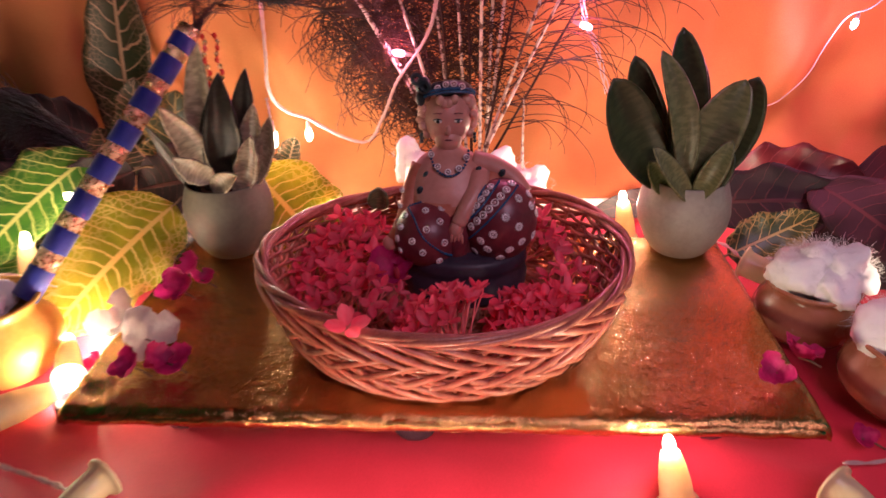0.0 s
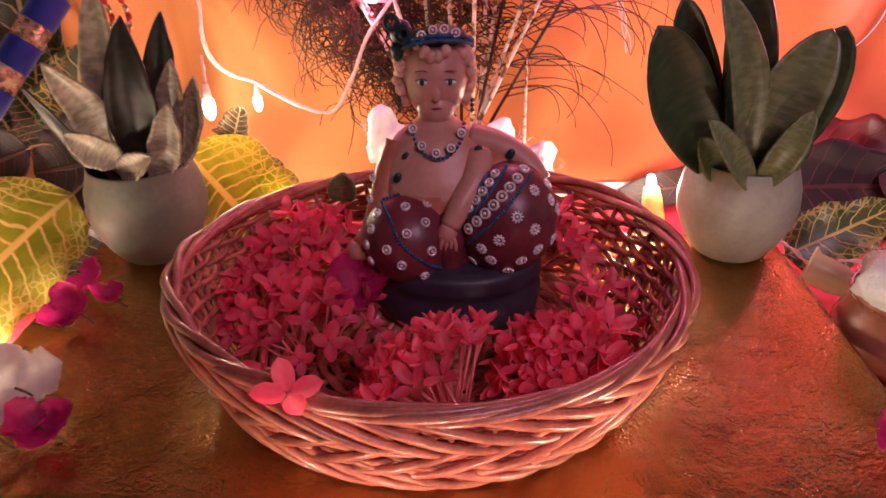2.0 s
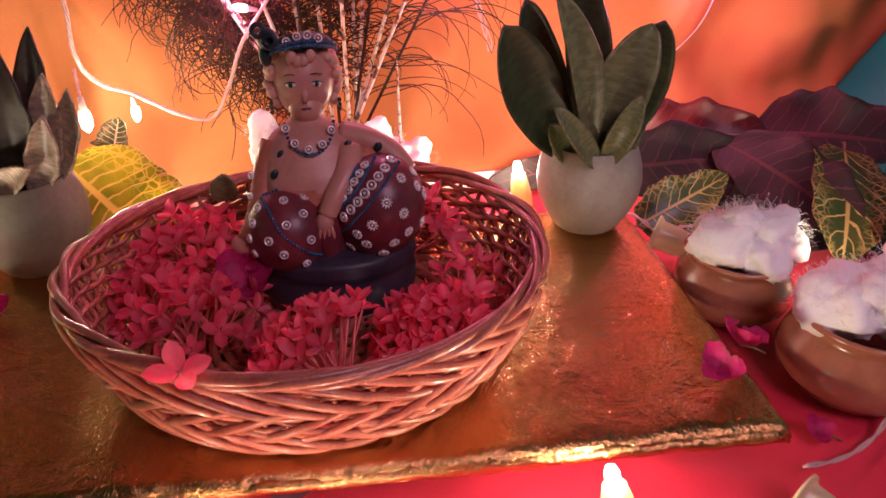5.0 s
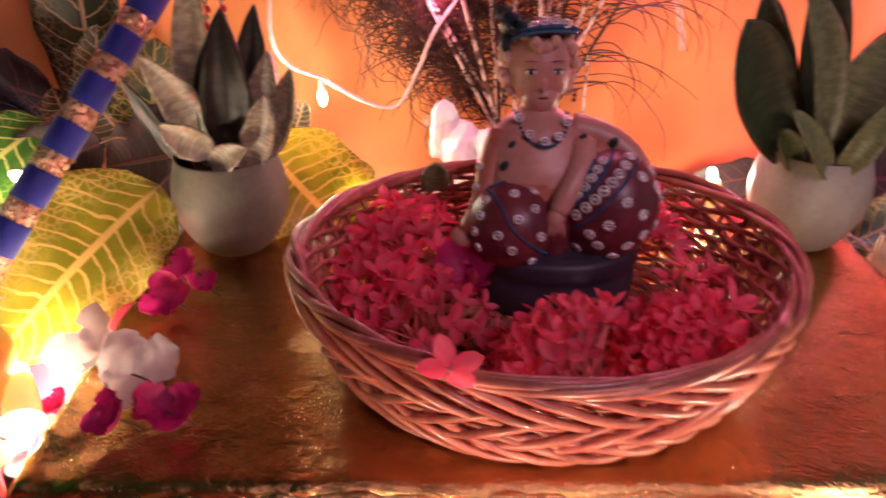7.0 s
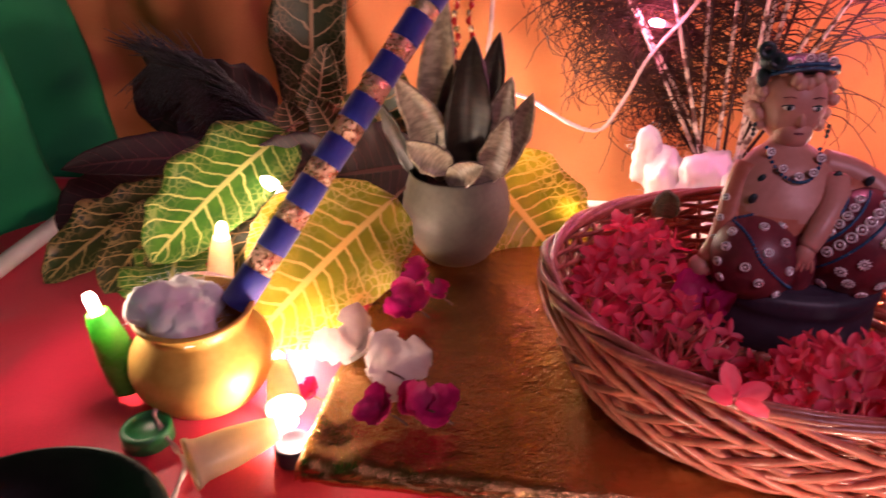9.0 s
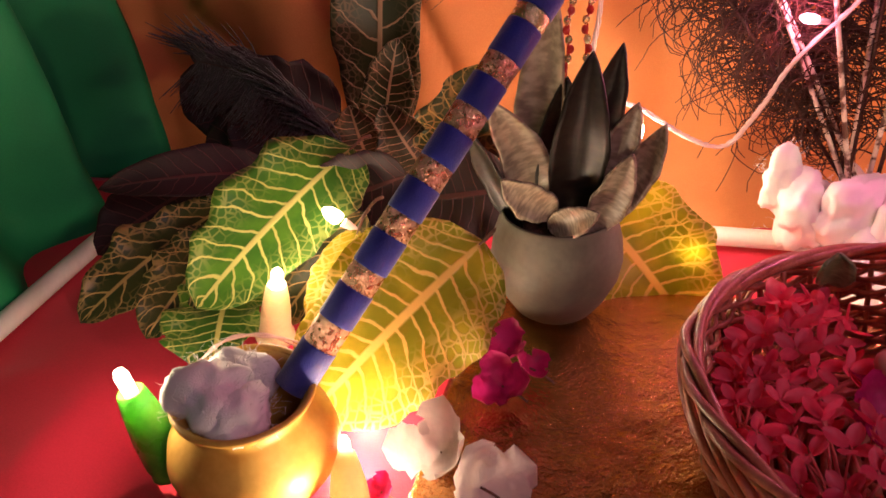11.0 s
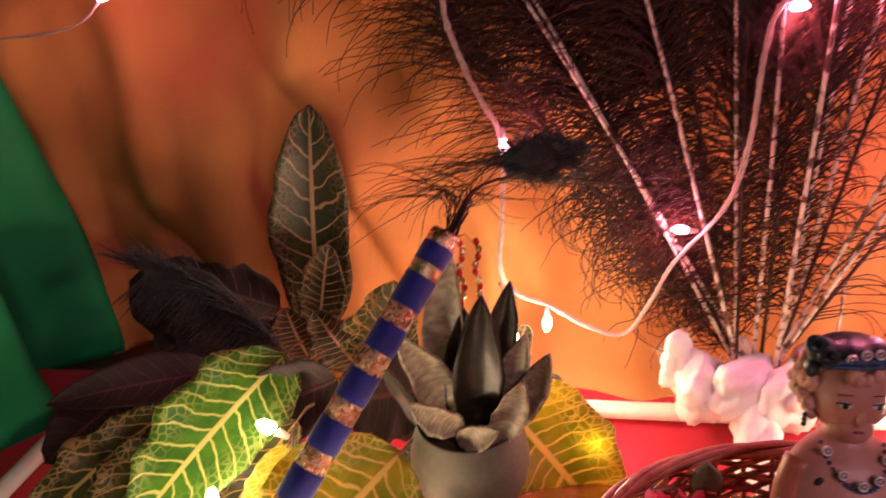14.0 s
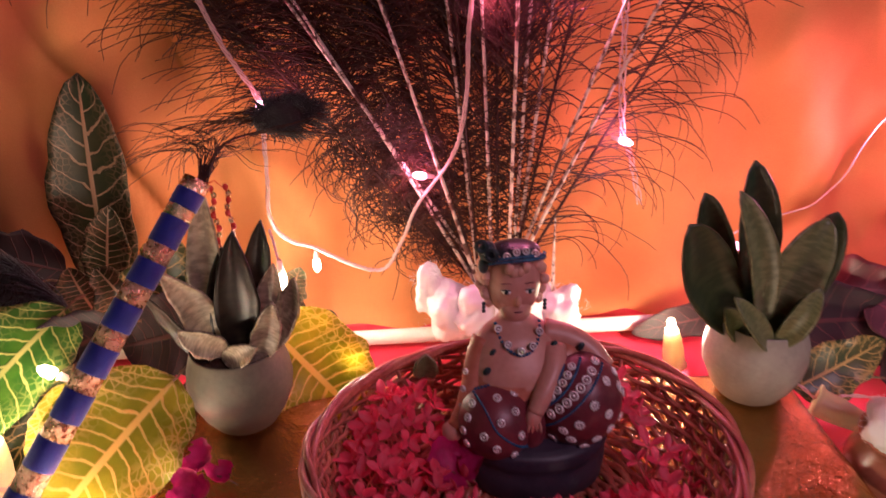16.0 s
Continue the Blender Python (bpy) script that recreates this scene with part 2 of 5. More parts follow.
M = dict(
    red_cloth=surface("red_satin", (0.56, 0.012, 0.04), (0.68, 0.022, 0.06), scale=14, rough=0.52, bump=0.15, fine=900, sheen=0.1),
    orange_cloth=surface("orange_cotton", (0.68, 0.245, 0.075), (0.80, 0.335, 0.11), scale=9, rough=0.8, bump=0.2, fine=1100, see=0.15),
    green_cloth=surface("green_cloth", (0.006, 0.25, 0.085), (0.012, 0.32, 0.11), scale=10, rough=0.7, bump=0.2, fine=1000),
    teal_cloth=surface("teal_cloth", (0.006, 0.24, 0.22), (0.010, 0.31, 0.28), scale=10, rough=0.6, bump=0.2, fine=1000),
    foil=foil(),
    wood=surface("brown_wood", (0.20, 0.10, 0.05), (0.30, 0.16, 0.08), scale=30, rough=0.5),
    plaster=surface("wall_paint", (0.50, 0.38, 0.32), (0.56, 0.43, 0.36), scale=3, rough=0.85, fine=90),
    floor=surface("floor_tile", (0.35, 0.27, 0.22), (0.42, 0.33, 0.27), scale=4, rough=0.4, fine=60),
    plastic_white=surface("white_plastic", (0.72, 0.70, 0.66), (0.80, 0.78, 0.74), scale=40, rough=0.4, bump=0.05),
    wicker=surface("wicker", (0.34, 0.085, 0.055), (0.58, 0.20, 0.12), scale=90, rough=0.36, bump=0.5, fine=700, coat=0.35, each=0.5),
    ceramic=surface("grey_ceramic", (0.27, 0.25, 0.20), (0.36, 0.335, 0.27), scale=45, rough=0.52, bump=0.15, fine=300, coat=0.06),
    # Copy of grey_ceramic darkened, so this pot's shaded side is in its colour.
    ceramic_shaded=surface("olive_grey_ceramic_shaded", (0.11, 0.095, 0.065), (0.16, 0.14, 0.10), scale=45, rough=0.62, bump=0.2, fine=300),
    soil=surface("soil", (0.03, 0.018, 0.012), (0.07, 0.04, 0.025), scale=150, rough=0.95, bump=0.9, fine=500, depth=0.002),
    clay=surface("glazed_clay", (0.30, 0.11, 0.06), (0.40, 0.16, 0.09), scale=35, rough=0.25, bump=0.15, fine=200, coat=0.5),
    yellow_pot=surface("yellow_paint", (0.60, 0.33, 0.05), (0.74, 0.46, 0.10), scale=35, rough=0.48, bump=0.2, fine=250, coat=0.08),
    cotton=surface("cotton", (0.90, 0.89, 0.87), (0.94, 0.93, 0.91), scale=60, rough=0.95, bump=0.35, fine=1400, depth=0.0012),
    blue=surface("blue_ribbon", (0.010, 0.014, 0.22), (0.016, 0.022, 0.32), scale=80, rough=0.6, bump=0.4, fine=1500, sheen=0.3),
    copper=surface("copper_glitter_tape", (0.68, 0.34, 0.20), (0.93, 0.62, 0.42), scale=300, rough=0.28, metal=1.0, bump=1.0, fine=800, depth=0.002),
    gold_tape=surface("gold_tape", (0.70, 0.55, 0.25), (0.90, 0.78, 0.45), scale=300, rough=0.25, metal=1.0, bump=0.8, fine=900, depth=0.001),
    ixora=surface("ixora_petal", (0.88, 0.070, 0.150), (0.94, 0.19, 0.27), scale=120, rough=0.5, bump=0.1, see=0.5, each=0.35),
    ixora_tube=surface("ixora_tube", (0.75, 0.12, 0.14), (0.85, 0.24, 0.22), scale=120, rough=0.5, bump=0.0, see=0.2),
    magenta=surface("bougainvillea_magenta", (0.42, 0.008, 0.10), (0.60, 0.02, 0.19), scale=90, rough=0.6, bump=0.5, fine=350, depth=0.001, see=0.3),
    white_petal=surface("bougainvillea_white", (0.72, 0.62, 0.58), (0.82, 0.73, 0.68), scale=90, rough=0.6, bump=0.5, fine=350, depth=0.001, see=0.35),
    stalk=surface("dry_stalk", (0.10, 0.05, 0.03), (0.20, 0.10, 0.05), scale=200, rough=0.7),
    quill=banded_stem(),
    barb=surface("feather_barb", (0.040, 0.012, 0.008), (0.085, 0.028, 0.016), scale=60, rough=0.55, bump=0.0, see=0.2),
    eye_dark=surface("feather_eye", (0.006, 0.005, 0.010), (0.016, 0.009, 0.014), scale=90, rough=0.6, bump=0.8, fine=900, depth=0.001, sheen=0.3),
    wire=surface("clear_pink_wire", (0.72, 0.50, 0.48), (0.82, 0.62, 0.58), scale=80, rough=0.25, bump=0.0, see=0.25),
    cream=surface("cream_plastic", (0.76, 0.62, 0.38), (0.82, 0.70, 0.46), scale=60, rough=0.3, bump=0.05, see=0.35, coat=0.3),
    green_plastic=surface("green_plastic", (0.10, 0.42, 0.04), (0.16, 0.52, 0.06), scale=60, rough=0.3, bump=0.05, see=0.35, coat=0.3),
    dark_plastic=surface("dark_plastic", (0.03, 0.015, 0.025), (0.05, 0.025, 0.04), scale=60, rough=0.4),
    cap_green=surface("green_cap", (0.012, 0.13, 0.035), (0.02, 0.19, 0.05), scale=60, rough=0.35, coat=0.3),
    black=surface("black_enamel", (0.006, 0.005, 0.005), (0.014, 0.010, 0.010), scale=60, rough=0.4),
    bead_red=surface("red_beads", (0.45, 0.02, 0.015), (0.65, 0.05, 0.03), scale=200, rough=0.2, coat=0.5),
    skin=surface("statue_clay", (0.52, 0.23, 0.17), (0.62, 0.30, 0.23), scale=60, rough=0.42, bump=0.15, fine=300),
    body=surface("statue_orange", (0.46, 0.13, 0.075), (0.58, 0.22, 0.14), scale=60, rough=0.38, bump=0.15, fine=300),
    hair=surface("statue_hair", (0.58, 0.30, 0.21), (0.68, 0.38, 0.27), scale=160, rough=0.5, bump=0.6, fine=500),
    robe=surface("statue_robe", (0.12, 0.020, 0.030), (0.21, 0.036, 0.045), scale=60, rough=0.42, bump=0.25, fine=300, coat=0.08),
    base_dark=surface("statue_base", (0.022, 0.016, 0.03), (0.04, 0.026, 0.045), scale=60, rough=0.5),
    blue_bead=surface("blue_beads", (0.02, 0.07, 0.16), (0.03, 0.12, 0.24), scale=200, rough=0.2, coat=0.4),
    silver=surface("silver_studs", (0.80, 0.74, 0.72), (0.92, 0.87, 0.85), scale=200, rough=0.28, metal=0.3, bump=0.0, coat=0.3),
    dark_bead=surface("dark_beads", (0.012, 0.022, 0.026), (0.02, 0.045, 0.050), scale=200, rough=0.3),
    white_figure=surface("white_resin", (0.72, 0.66, 0.60), (0.80, 0.74, 0.68), scale=60, rough=0.4),
    warm_glow=glow("warm_bulb", (1.0, 0.80, 0.48), 14.0),
    pink_glow=glow("pink_bulb", (1.0, 0.42, 0.58), 9.0),
    leaf_green=veined("croton_green", (0.05, 0.15, 0.015), (0.10, 0.24, 0.02), (0.66, 0.62, 0.18), pairs=12, slant=1.7, width=0.20, net=0.35),
    leaf_yellow=veined("croton_yellow", (0.36, 0.36, 0.02), (0.58, 0.50, 0.035), (0.88, 0.68, 0.22), pairs=13, slant=1.9, width=0.24, net=0.85, see=0.5),
    leaf_dark=veined("croton_dark", (0.022, 0.026, 0.010), (0.040, 0.034, 0.014), (0.34, 0.20, 0.12), pairs=12, slant=1.4, width=0.16, net=0.35, see=0.08),
    leaf_maroon=veined("croton_maroon", (0.014, 0.004, 0.005), (0.024, 0.006, 0.007), (0.075, 0.018, 0.018), pairs=10, slant=1.4, width=0.12, net=0.1, see=0.05, rough=0.65),
    leaf_red=veined("croton_red", (0.13, 0.012, 0.018), (0.20, 0.022, 0.03), (0.26, 0.04, 0.05), pairs=9, slant=1.3, width=0.12, net=0.1, see=0.2),
    leaf_gold=veined("croton_gold", (0.030, 0.045, 0.012), (0.055, 0.055, 0.015), (0.46, 0.29, 0.10), pairs=8, slant=1.8, width=0.15, net=0.6, see=0.15),
    snake_dark=striped_leaf("snake_plant_dark", (0.026, 0.038, 0.014), (0.050, 0.062, 0.024)),
    snake_light=striped_leaf("snake_plant_light", (0.105, 0.120, 0.045), (0.18, 0.19, 0.080)),
    snake_black=striped_leaf("snake_plant_withered", (0.016, 0.014, 0.009), (0.032, 0.026, 0.016)),
    snake_grey=striped_leaf("snake_plant_grey", (0.24, 0.185, 0.12), (0.44, 0.35, 0.235)),
)


# ---- mesh helpers ----
def part(name, bm, material, parent=None, label=""):
    """One mesh object out of bm; material: one, or a list for the faces' slots."""
    me = bpy.data.meshes.new(name)
    bm.to_mesh(me)
    bm.free()
    for m in material if isinstance(material, (list, tuple)) else [material]:
        me.materials.append(m)
    me.shade_smooth()
    ob = new(name, me)
    ob.parent = parent
    if label:
        ob["label"] = label
    return ob


def piece(name, me, parent, m):
    """A further object on a mesh that is there already."""
    ob = new(name, me)
    ob.parent = parent
    ob.matrix_basis = m
    return ob


def thing(name, place, label, category, group="", kind=""):
    ob = new(name)
    ob.location = place
    ob.empty_display_size = 0.01
    return tagged(ob, label, category, group, kind)


def local(points, place):
    o = Vector(place)
    return [Vector(p) - o for p in points]


def spline(points, n):
    """n points along a smooth curve through the given ones."""
    p = [Vector(q) for q in points]
    p = [2 * p[0] - p[1], *p, 2 * p[-1] - p[-2]]
    out = []
    for i in range(n):
        u = i / (n - 1) * (len(p) - 3)
        k = min(int(u), len(p) - 4)
        f = u - k
        a, b, c, d = p[k : k + 4]
        out.append(0.5 * (2 * b + (c - a) * f + (2 * a - 5 * b + 4 * c - d) * f * f + (3 * b - a - 3 * c + d) * f**3))
    return out


def tube(bm, points, radius, end=None, sides=6, closed=False, slot=0):
    """A round strand along the points, from radius to end."""
    end = radius if end is None else end
    n, rings, side = len(points), [], None
    for i, p in enumerate(points):
        a, b = (points[i - 1], points[(i + 1) % n]) if closed else (points[max(i - 1, 0)], points[min(i + 1, n - 1)])
        ahead = (b - a).normalized()
        if side is None:
            side = ahead.orthogonal()
        side = (side - ahead * side.dot(ahead)).normalized()
        up, r = ahead.cross(side), radius + (end - radius) * i / max(n - 1, 1)
        rings.append([bm.verts.new(p + r * (math.cos(t) * side + math.sin(t) * up)) for t in (2 * math.pi * k / sides for k in range(sides))])
    for i in range(n if closed else n - 1):
        r, s = rings[i], rings[(i + 1) % n]
        for k in range(sides):
            f = bm.faces.new((r[k], r[(k + 1) % sides], s[(k + 1) % sides], s[k]))
            f.material_index = slot
    if not closed:
        bm.faces.new(rings[0][::-1]).material_index = slot
        bm.faces.new(rings[-1]).material_index = slot


def lathe(bm, profile, m=None, segs=40, slot=0, wobble=0.0):
    """A turned body round z from (radius, height) pairs."""
    m = m or Matrix()
    rings = []
    for r, z in profile:
        if r < 1e-5:
            rings.append([bm.verts.new(m @ Vector((0, 0, z)))])
        else:
            ring = []
            for k in range(segs):
                a = 2 * math.pi * k / segs
                q = r * (1 + wobble * math.sin(3 * a + z * 60))
                ring.append(bm.verts.new(m @ Vector((q * math.cos(a), q * math.sin(a), z))))
            rings.append(ring)
    for r, s in zip(rings, rings[1:]):
        for k in range(segs):
            j = (k + 1) % segs
            if len(r) == 1 and len(s) > 1:
                f = bm.faces.new((r[0], s[j], s[k]))
            elif len(s) == 1 and len(r) > 1:
                f = bm.faces.new((r[k], r[j], s[0]))
            elif len(r) > 1:
                f = bm.faces.new((r[k], r[j], s[j], s[k]))
            else:
                continue
            f.material_index = slot


def ball(bm, m, slot=0, u=16, v=10):
    """A sphere under the matrix m, of u segments and v rings."""
    rings = []
    for i in range(v + 1):
        b = math.pi * i / v
        if i in (0, v):
            rings.append([bm.verts.new(m @ Vector((0, 0, math.cos(b))))])
        else:
            rings.append([bm.verts.new(m @ Vector((math.sin(b) * math.cos(2 * math.pi * k / u), math.sin(b) * math.sin(2 * math.pi * k / u), math.cos(b)))) for k in range(u)])
    for r, s in zip(rings, rings[1:]):
        for k in range(u):
            j = (k + 1) % u
            corners = (r[0], s[k], s[j]) if len(r) == 1 else (r[k], s[0], r[j]) if len(s) == 1 else (r[k], s[k], s[j], r[j])
            bm.faces.new(corners).material_index = slot


def egg(place, size, rx=0, ry=0, rz=0):
    return pose(*place, rx, ry, rz) @ Matrix.Diagonal((*size, 1))


def strands(name, runs, material, parent, label="", sides=3):
    """Many thin tapering strands as one mesh: runs of (points, radius, end)."""
    verts, faces = [], []
    turns = [(math.cos(2 * math.pi * k / sides), math.sin(2 * math.pi * k / sides)) for k in range(sides)]
    for points, radius, end in runs:
        p = np.array([tuple(q) for q in points])
        ahead = np.gradient(p, axis=0)
        ahead /= np.linalg.norm(ahead, axis=1, keepdims=True) + 1e-12
        other = np.array([0.31, 0.87, 0.38])
        side = np.cross(ahead, other)
        side /= np.linalg.norm(side, axis=1, keepdims=True) + 1e-12
        up = np.cross(ahead, side)
        r = np.linspace(radius, end, len(p))[:, None]
        ring = np.stack([p + r * (c * side + d * up) for c, d in turns], 1).reshape(-1, 3)
        o = len(verts)
        verts.extend(ring.tolist())
        for i in range(len(p) - 1):
            for k in range(sides):
                j = (k + 1) % sides
                faces.append((o + i * sides + k, o + i * sides + j, o + (i + 1) * sides + j, o + (i + 1) * sides + k))
    me = bpy.data.meshes.new(name)
    me.from_pydata(verts, [], faces)
    me.materials.append(material)
    me.shade_smooth()
    ob = tagged(new(name, me), label, kind="stuff")
    ob.parent = parent
    return ob


def sheet(bm, nx, ny, place):
    """A grid of nx by ny cells whose corners place(u, v) gives, with its UV."""
    uv = bm.loops.layers.uv.verify()
    v = [[bm.verts.new(place(i / nx, j / ny)) for i in range(nx + 1)] for j in range(ny + 1)]
    for j in range(ny):
        for i in range(nx):
            f = bm.faces.new((v[j][i], v[j][i + 1], v[j + 1][i + 1], v[j + 1][i]))
            for loop, (a, b) in zip(f.loops, ((i, j), (i + 1, j), (i + 1, j + 1), (i, j + 1))):
                loop[uv].uv = (a / nx, b / ny)


def box(bm, low, high, bevel=0.0):
    c = [(a + b) / 2 for a, b in zip(low, high)]
    made = bmesh.ops.create_cube(bm, size=1.0, matrix=Matrix.Translation(c) @ Matrix.Diagonal((*[b - a for a, b in zip(low, high)], 1)))
    if bevel:
        edges = list({e for w in made["verts"] for e in w.link_edges})
        bmesh.ops.bevel(bm, geom=edges, offset=bevel, segments=2, affect="EDGES")


def thick(ob, depth, offset=0.0):
    mod = ob.modifiers.new("thickness", "SOLIDIFY")
    mod.thickness, mod.offset = depth, offset


def blade(bm, base, tip, width, face=(0, -0.5, 0.8), bend=0.0, cup=0.15, ripple=0.0, shape=(0.62, 1.0), seed=0, nx=8, ny=18, twist=0.0, sway=0.0):
    """A leaf blade from base to tip whose upper side looks towards face. shape: powers of the outline near base and tip."""
    base, tip, face = Vector(base), Vector(tip), Vector(face)
    run = tip - base
    ahead = run.normalized()
    side = ahead.cross(face).normalized()
    up = side.cross(ahead)
    p, q = shape
    top = (p / (p + q)) ** p * (q / (p + q)) ** q

    def place(u, v):
        a = 2 * u - 1
        w = width / 2 * (max(v, 1e-4) ** p * max(1 - v, 1e-4) ** q) / top
        w *= 1 + ripple * 0.6 * noise.noise((v * 9, seed * 3.1 + (a > 0) * 5, 0.5)) * abs(a)
        turn = twist * v
        s, t = side * math.cos(turn) + up * math.sin(turn), up * math.cos(turn) - side * math.sin(turn)
        wave = ripple * 0.25 * w * math.sin(v * 21 + seed + (a > 0) * 1.3) * a * a
        return base + run * v + side * (sway * run.length * 4 * v * (1 - v)) + s * a * w + t * (cup * w * a * a * 2 + wave + bend * run.length * 4 * v * (1 - v))

    sheet(bm, nx, ny, place)


# ---- structure ----
def room():
    for name, low, high in (
        ("wall_north", (-2.1, 1.3, -0.75), (2.1, 1.4, 1.85)), ("wall_south", (-2.1, -2.1, -0.75), (2.1, -2.0, 1.85)),
        ("wall_west", (-2.1, -2.0, -0.75), (-2.0, 1.3, 1.85)), ("wall_east", (2.0, -2.0, -0.75), (2.1, 1.3, 1.85)),
    ):
        bm = bmesh.new()
        box(bm, low, high)
        tagged(part(name, bm, M["plaster"]), "plain warm painted room wall", "wall", kind="structure")
    bm = bmesh.new()
    box(bm, (-2.1, -2.1, -0.85), (2.1, 1.4, -0.75))
    tagged(part("floor", bm, M["floor"]), "plain tiled room floor", "floor", kind="structure")
    bm = bmesh.new()
    box(bm, (-2.1, -2.1, 1.85), (2.1, 1.4, 1.95))
    tagged(part("ceiling", bm, M["plaster"]), "plain painted room ceiling", "ceiling", kind="structure")


def table():
    t = thing("table", (0, 0.3, -0.75), "wooden table under the red cloth", "table")
    bm = bmesh.new()
    box(bm, (-0.62, -0.42, 0.696), (0.62, 0.50, 0.741), 0.004)
    part("tabletop", bm, M["wood"], t)
    for x in (-0.57, 0.57):
        for y in (-0.37, 0.45):
            bm = bmesh.new()
            box(bm, (x - 0.03, y - 0.03, 0), (x + 0.03, y + 0.03, 0.696), 0.004)
            part("leg", bm, M["wood"], t)


def cloth_height(x, y):
    z = 0.0030 * noise.noise((x * 9, y * 14, 2.0)) - 0.0070 * abs(noise.noise((x * 6 + y * 4, y * 7 - x * 3, 4.4))) + 0.0035 * (1 - abs(noise.noise((x * 9 - y * 5, y * 6 + x * 8, 1.4)))) ** 6 + 0.0010 * math.sin(x * 17 + y * 40 + 2 * noise.noise((x * 6, y * 6, 7)))
    return max(min(z, 0.0), -0.007) - 0.0004


def cloths():
    bm = bmesh.new()
    sheet(bm, 170, 130, lambda u, v: Vector((-0.60 + 1.20 * u, -0.10 + 0.80 * v, cloth_height(-0.60 + 1.20 * u, -0.10 + 0.80 * v))))
    ob = part("red_tablecloth", bm, M["red_cloth"])
    thick(ob, 0.0008, -1)
    tagged(ob, "creased red satin cloth spread over the table", "cloth")

    def back(u, v):
        x, z = -0.66 + 1.32 * u, -0.01 + 0.85 * v
        s = x + 0.10 * z + 0.03 * noise.noise((x * 4, z * 5, 1))
        y = 0.752 + (0.009 if x > -0.2 else 0.013) * math.sin(s * 52) * (0.4 + 0.6 * noise.noise((x * 3.1, 4, z)) ** 2 * 2) + 0.022 * noise.noise((s * 9, z * 2.2, 3.3))
        y += 0.019 * noise.noise(((x - z) * 13, (x + z) * 3, 9.1)) + 0.006 * noise.noise((x * 30, z * 6, 5))
        y += 0.016 * noise.noise((s * 16 + 3, z * 1.5, 8.8)) - 0.072 * max(0.0, 1 - max(z, 0) / 0.05) ** 2 * min(max((x + 0.50) / 0.1, 0.0), 1.0)
        # sharper slanting creases where the cloth is gathered
        gather = 0.35 + 0.65 * min(max((-0.05 - x) / 0.15, 0.0), 1.0)
        y += gather * 0.017 * (1 - abs(noise.noise(((x + 0.45 * z) * 11, (z - x) * 2.2, 6.7)))) ** 6
        return Vector((x, y, z))

    bm = bmesh.new()
    sheet(bm, 300, 140, back)
    ob = part("orange_curtain", bm, M["orange_cloth"])
    thick(ob, 0.0008, 1)
    tagged(ob, "orange cotton cloth hung in loose folds behind the display", "curtain")

    def left(u, v):
        y, z = 0.10 + 0.645 * u, -0.01 + 0.85 * v
        lean = 0.015 * max(0, 0.35 - z) * u + 0.010 * max(0.0, 1 - max(z, 0) / 0.05)
        x = -0.497 - 0.045 * u**2 + lean + 0.024 * math.sin(y * 52 + z * 11) + 0.03 * noise.noise((y * 8, z * 3, 6)) - 0.03 * (1 - u)
        return Vector((x, y, z))

    bm = bmesh.new()
    sheet(bm, 90, 80, left)
    ob = part("green_curtain", bm, M["green_cloth"])
    thick(ob, 0.0008, 1)
    tagged(ob, "dark green cloth hanging in folds beside the display", "curtain")

    def right(u, v):
        y, z = 0.10 + 0.63 * u, -0.01 + 0.85 * v
        x = 0.565 - 0.105 * u + 0.012 * math.sin(y * 35 - z * 6) + 0.015 * noise.noise((y * 8, z * 3, 16)) + 0.75 * min(max(z, 0), 0.13) * u
        return Vector((x, y, z))

    bm = bmesh.new()
    sheet(bm, 90, 80, right)
    ob = part("teal_curtain", bm, M["teal_cloth"])
    thick(ob, 0.0008, 1)
    tagged(ob, "teal green cloth hanging in folds beside the leaves", "curtain")


def rods():
    for name, a, b in (("frame_rod", (-0.478, 0.12, 0.0075), (-0.478, 0.668, 0.0075)), ("frame_rod", (-0.468, 0.662, 0.0085), (0.50, 0.655, 0.0085))):
        t = thing(name, a, "white plastic pipe lying along the cloth's edge", "pipe", "pipes of the frame")
        bm = bmesh.new()
        tube(bm, [p for p in local(spline((a, b), 6), a)], 0.0065, sides=14)
        part("pipe", bm, M["plastic_white"], t)


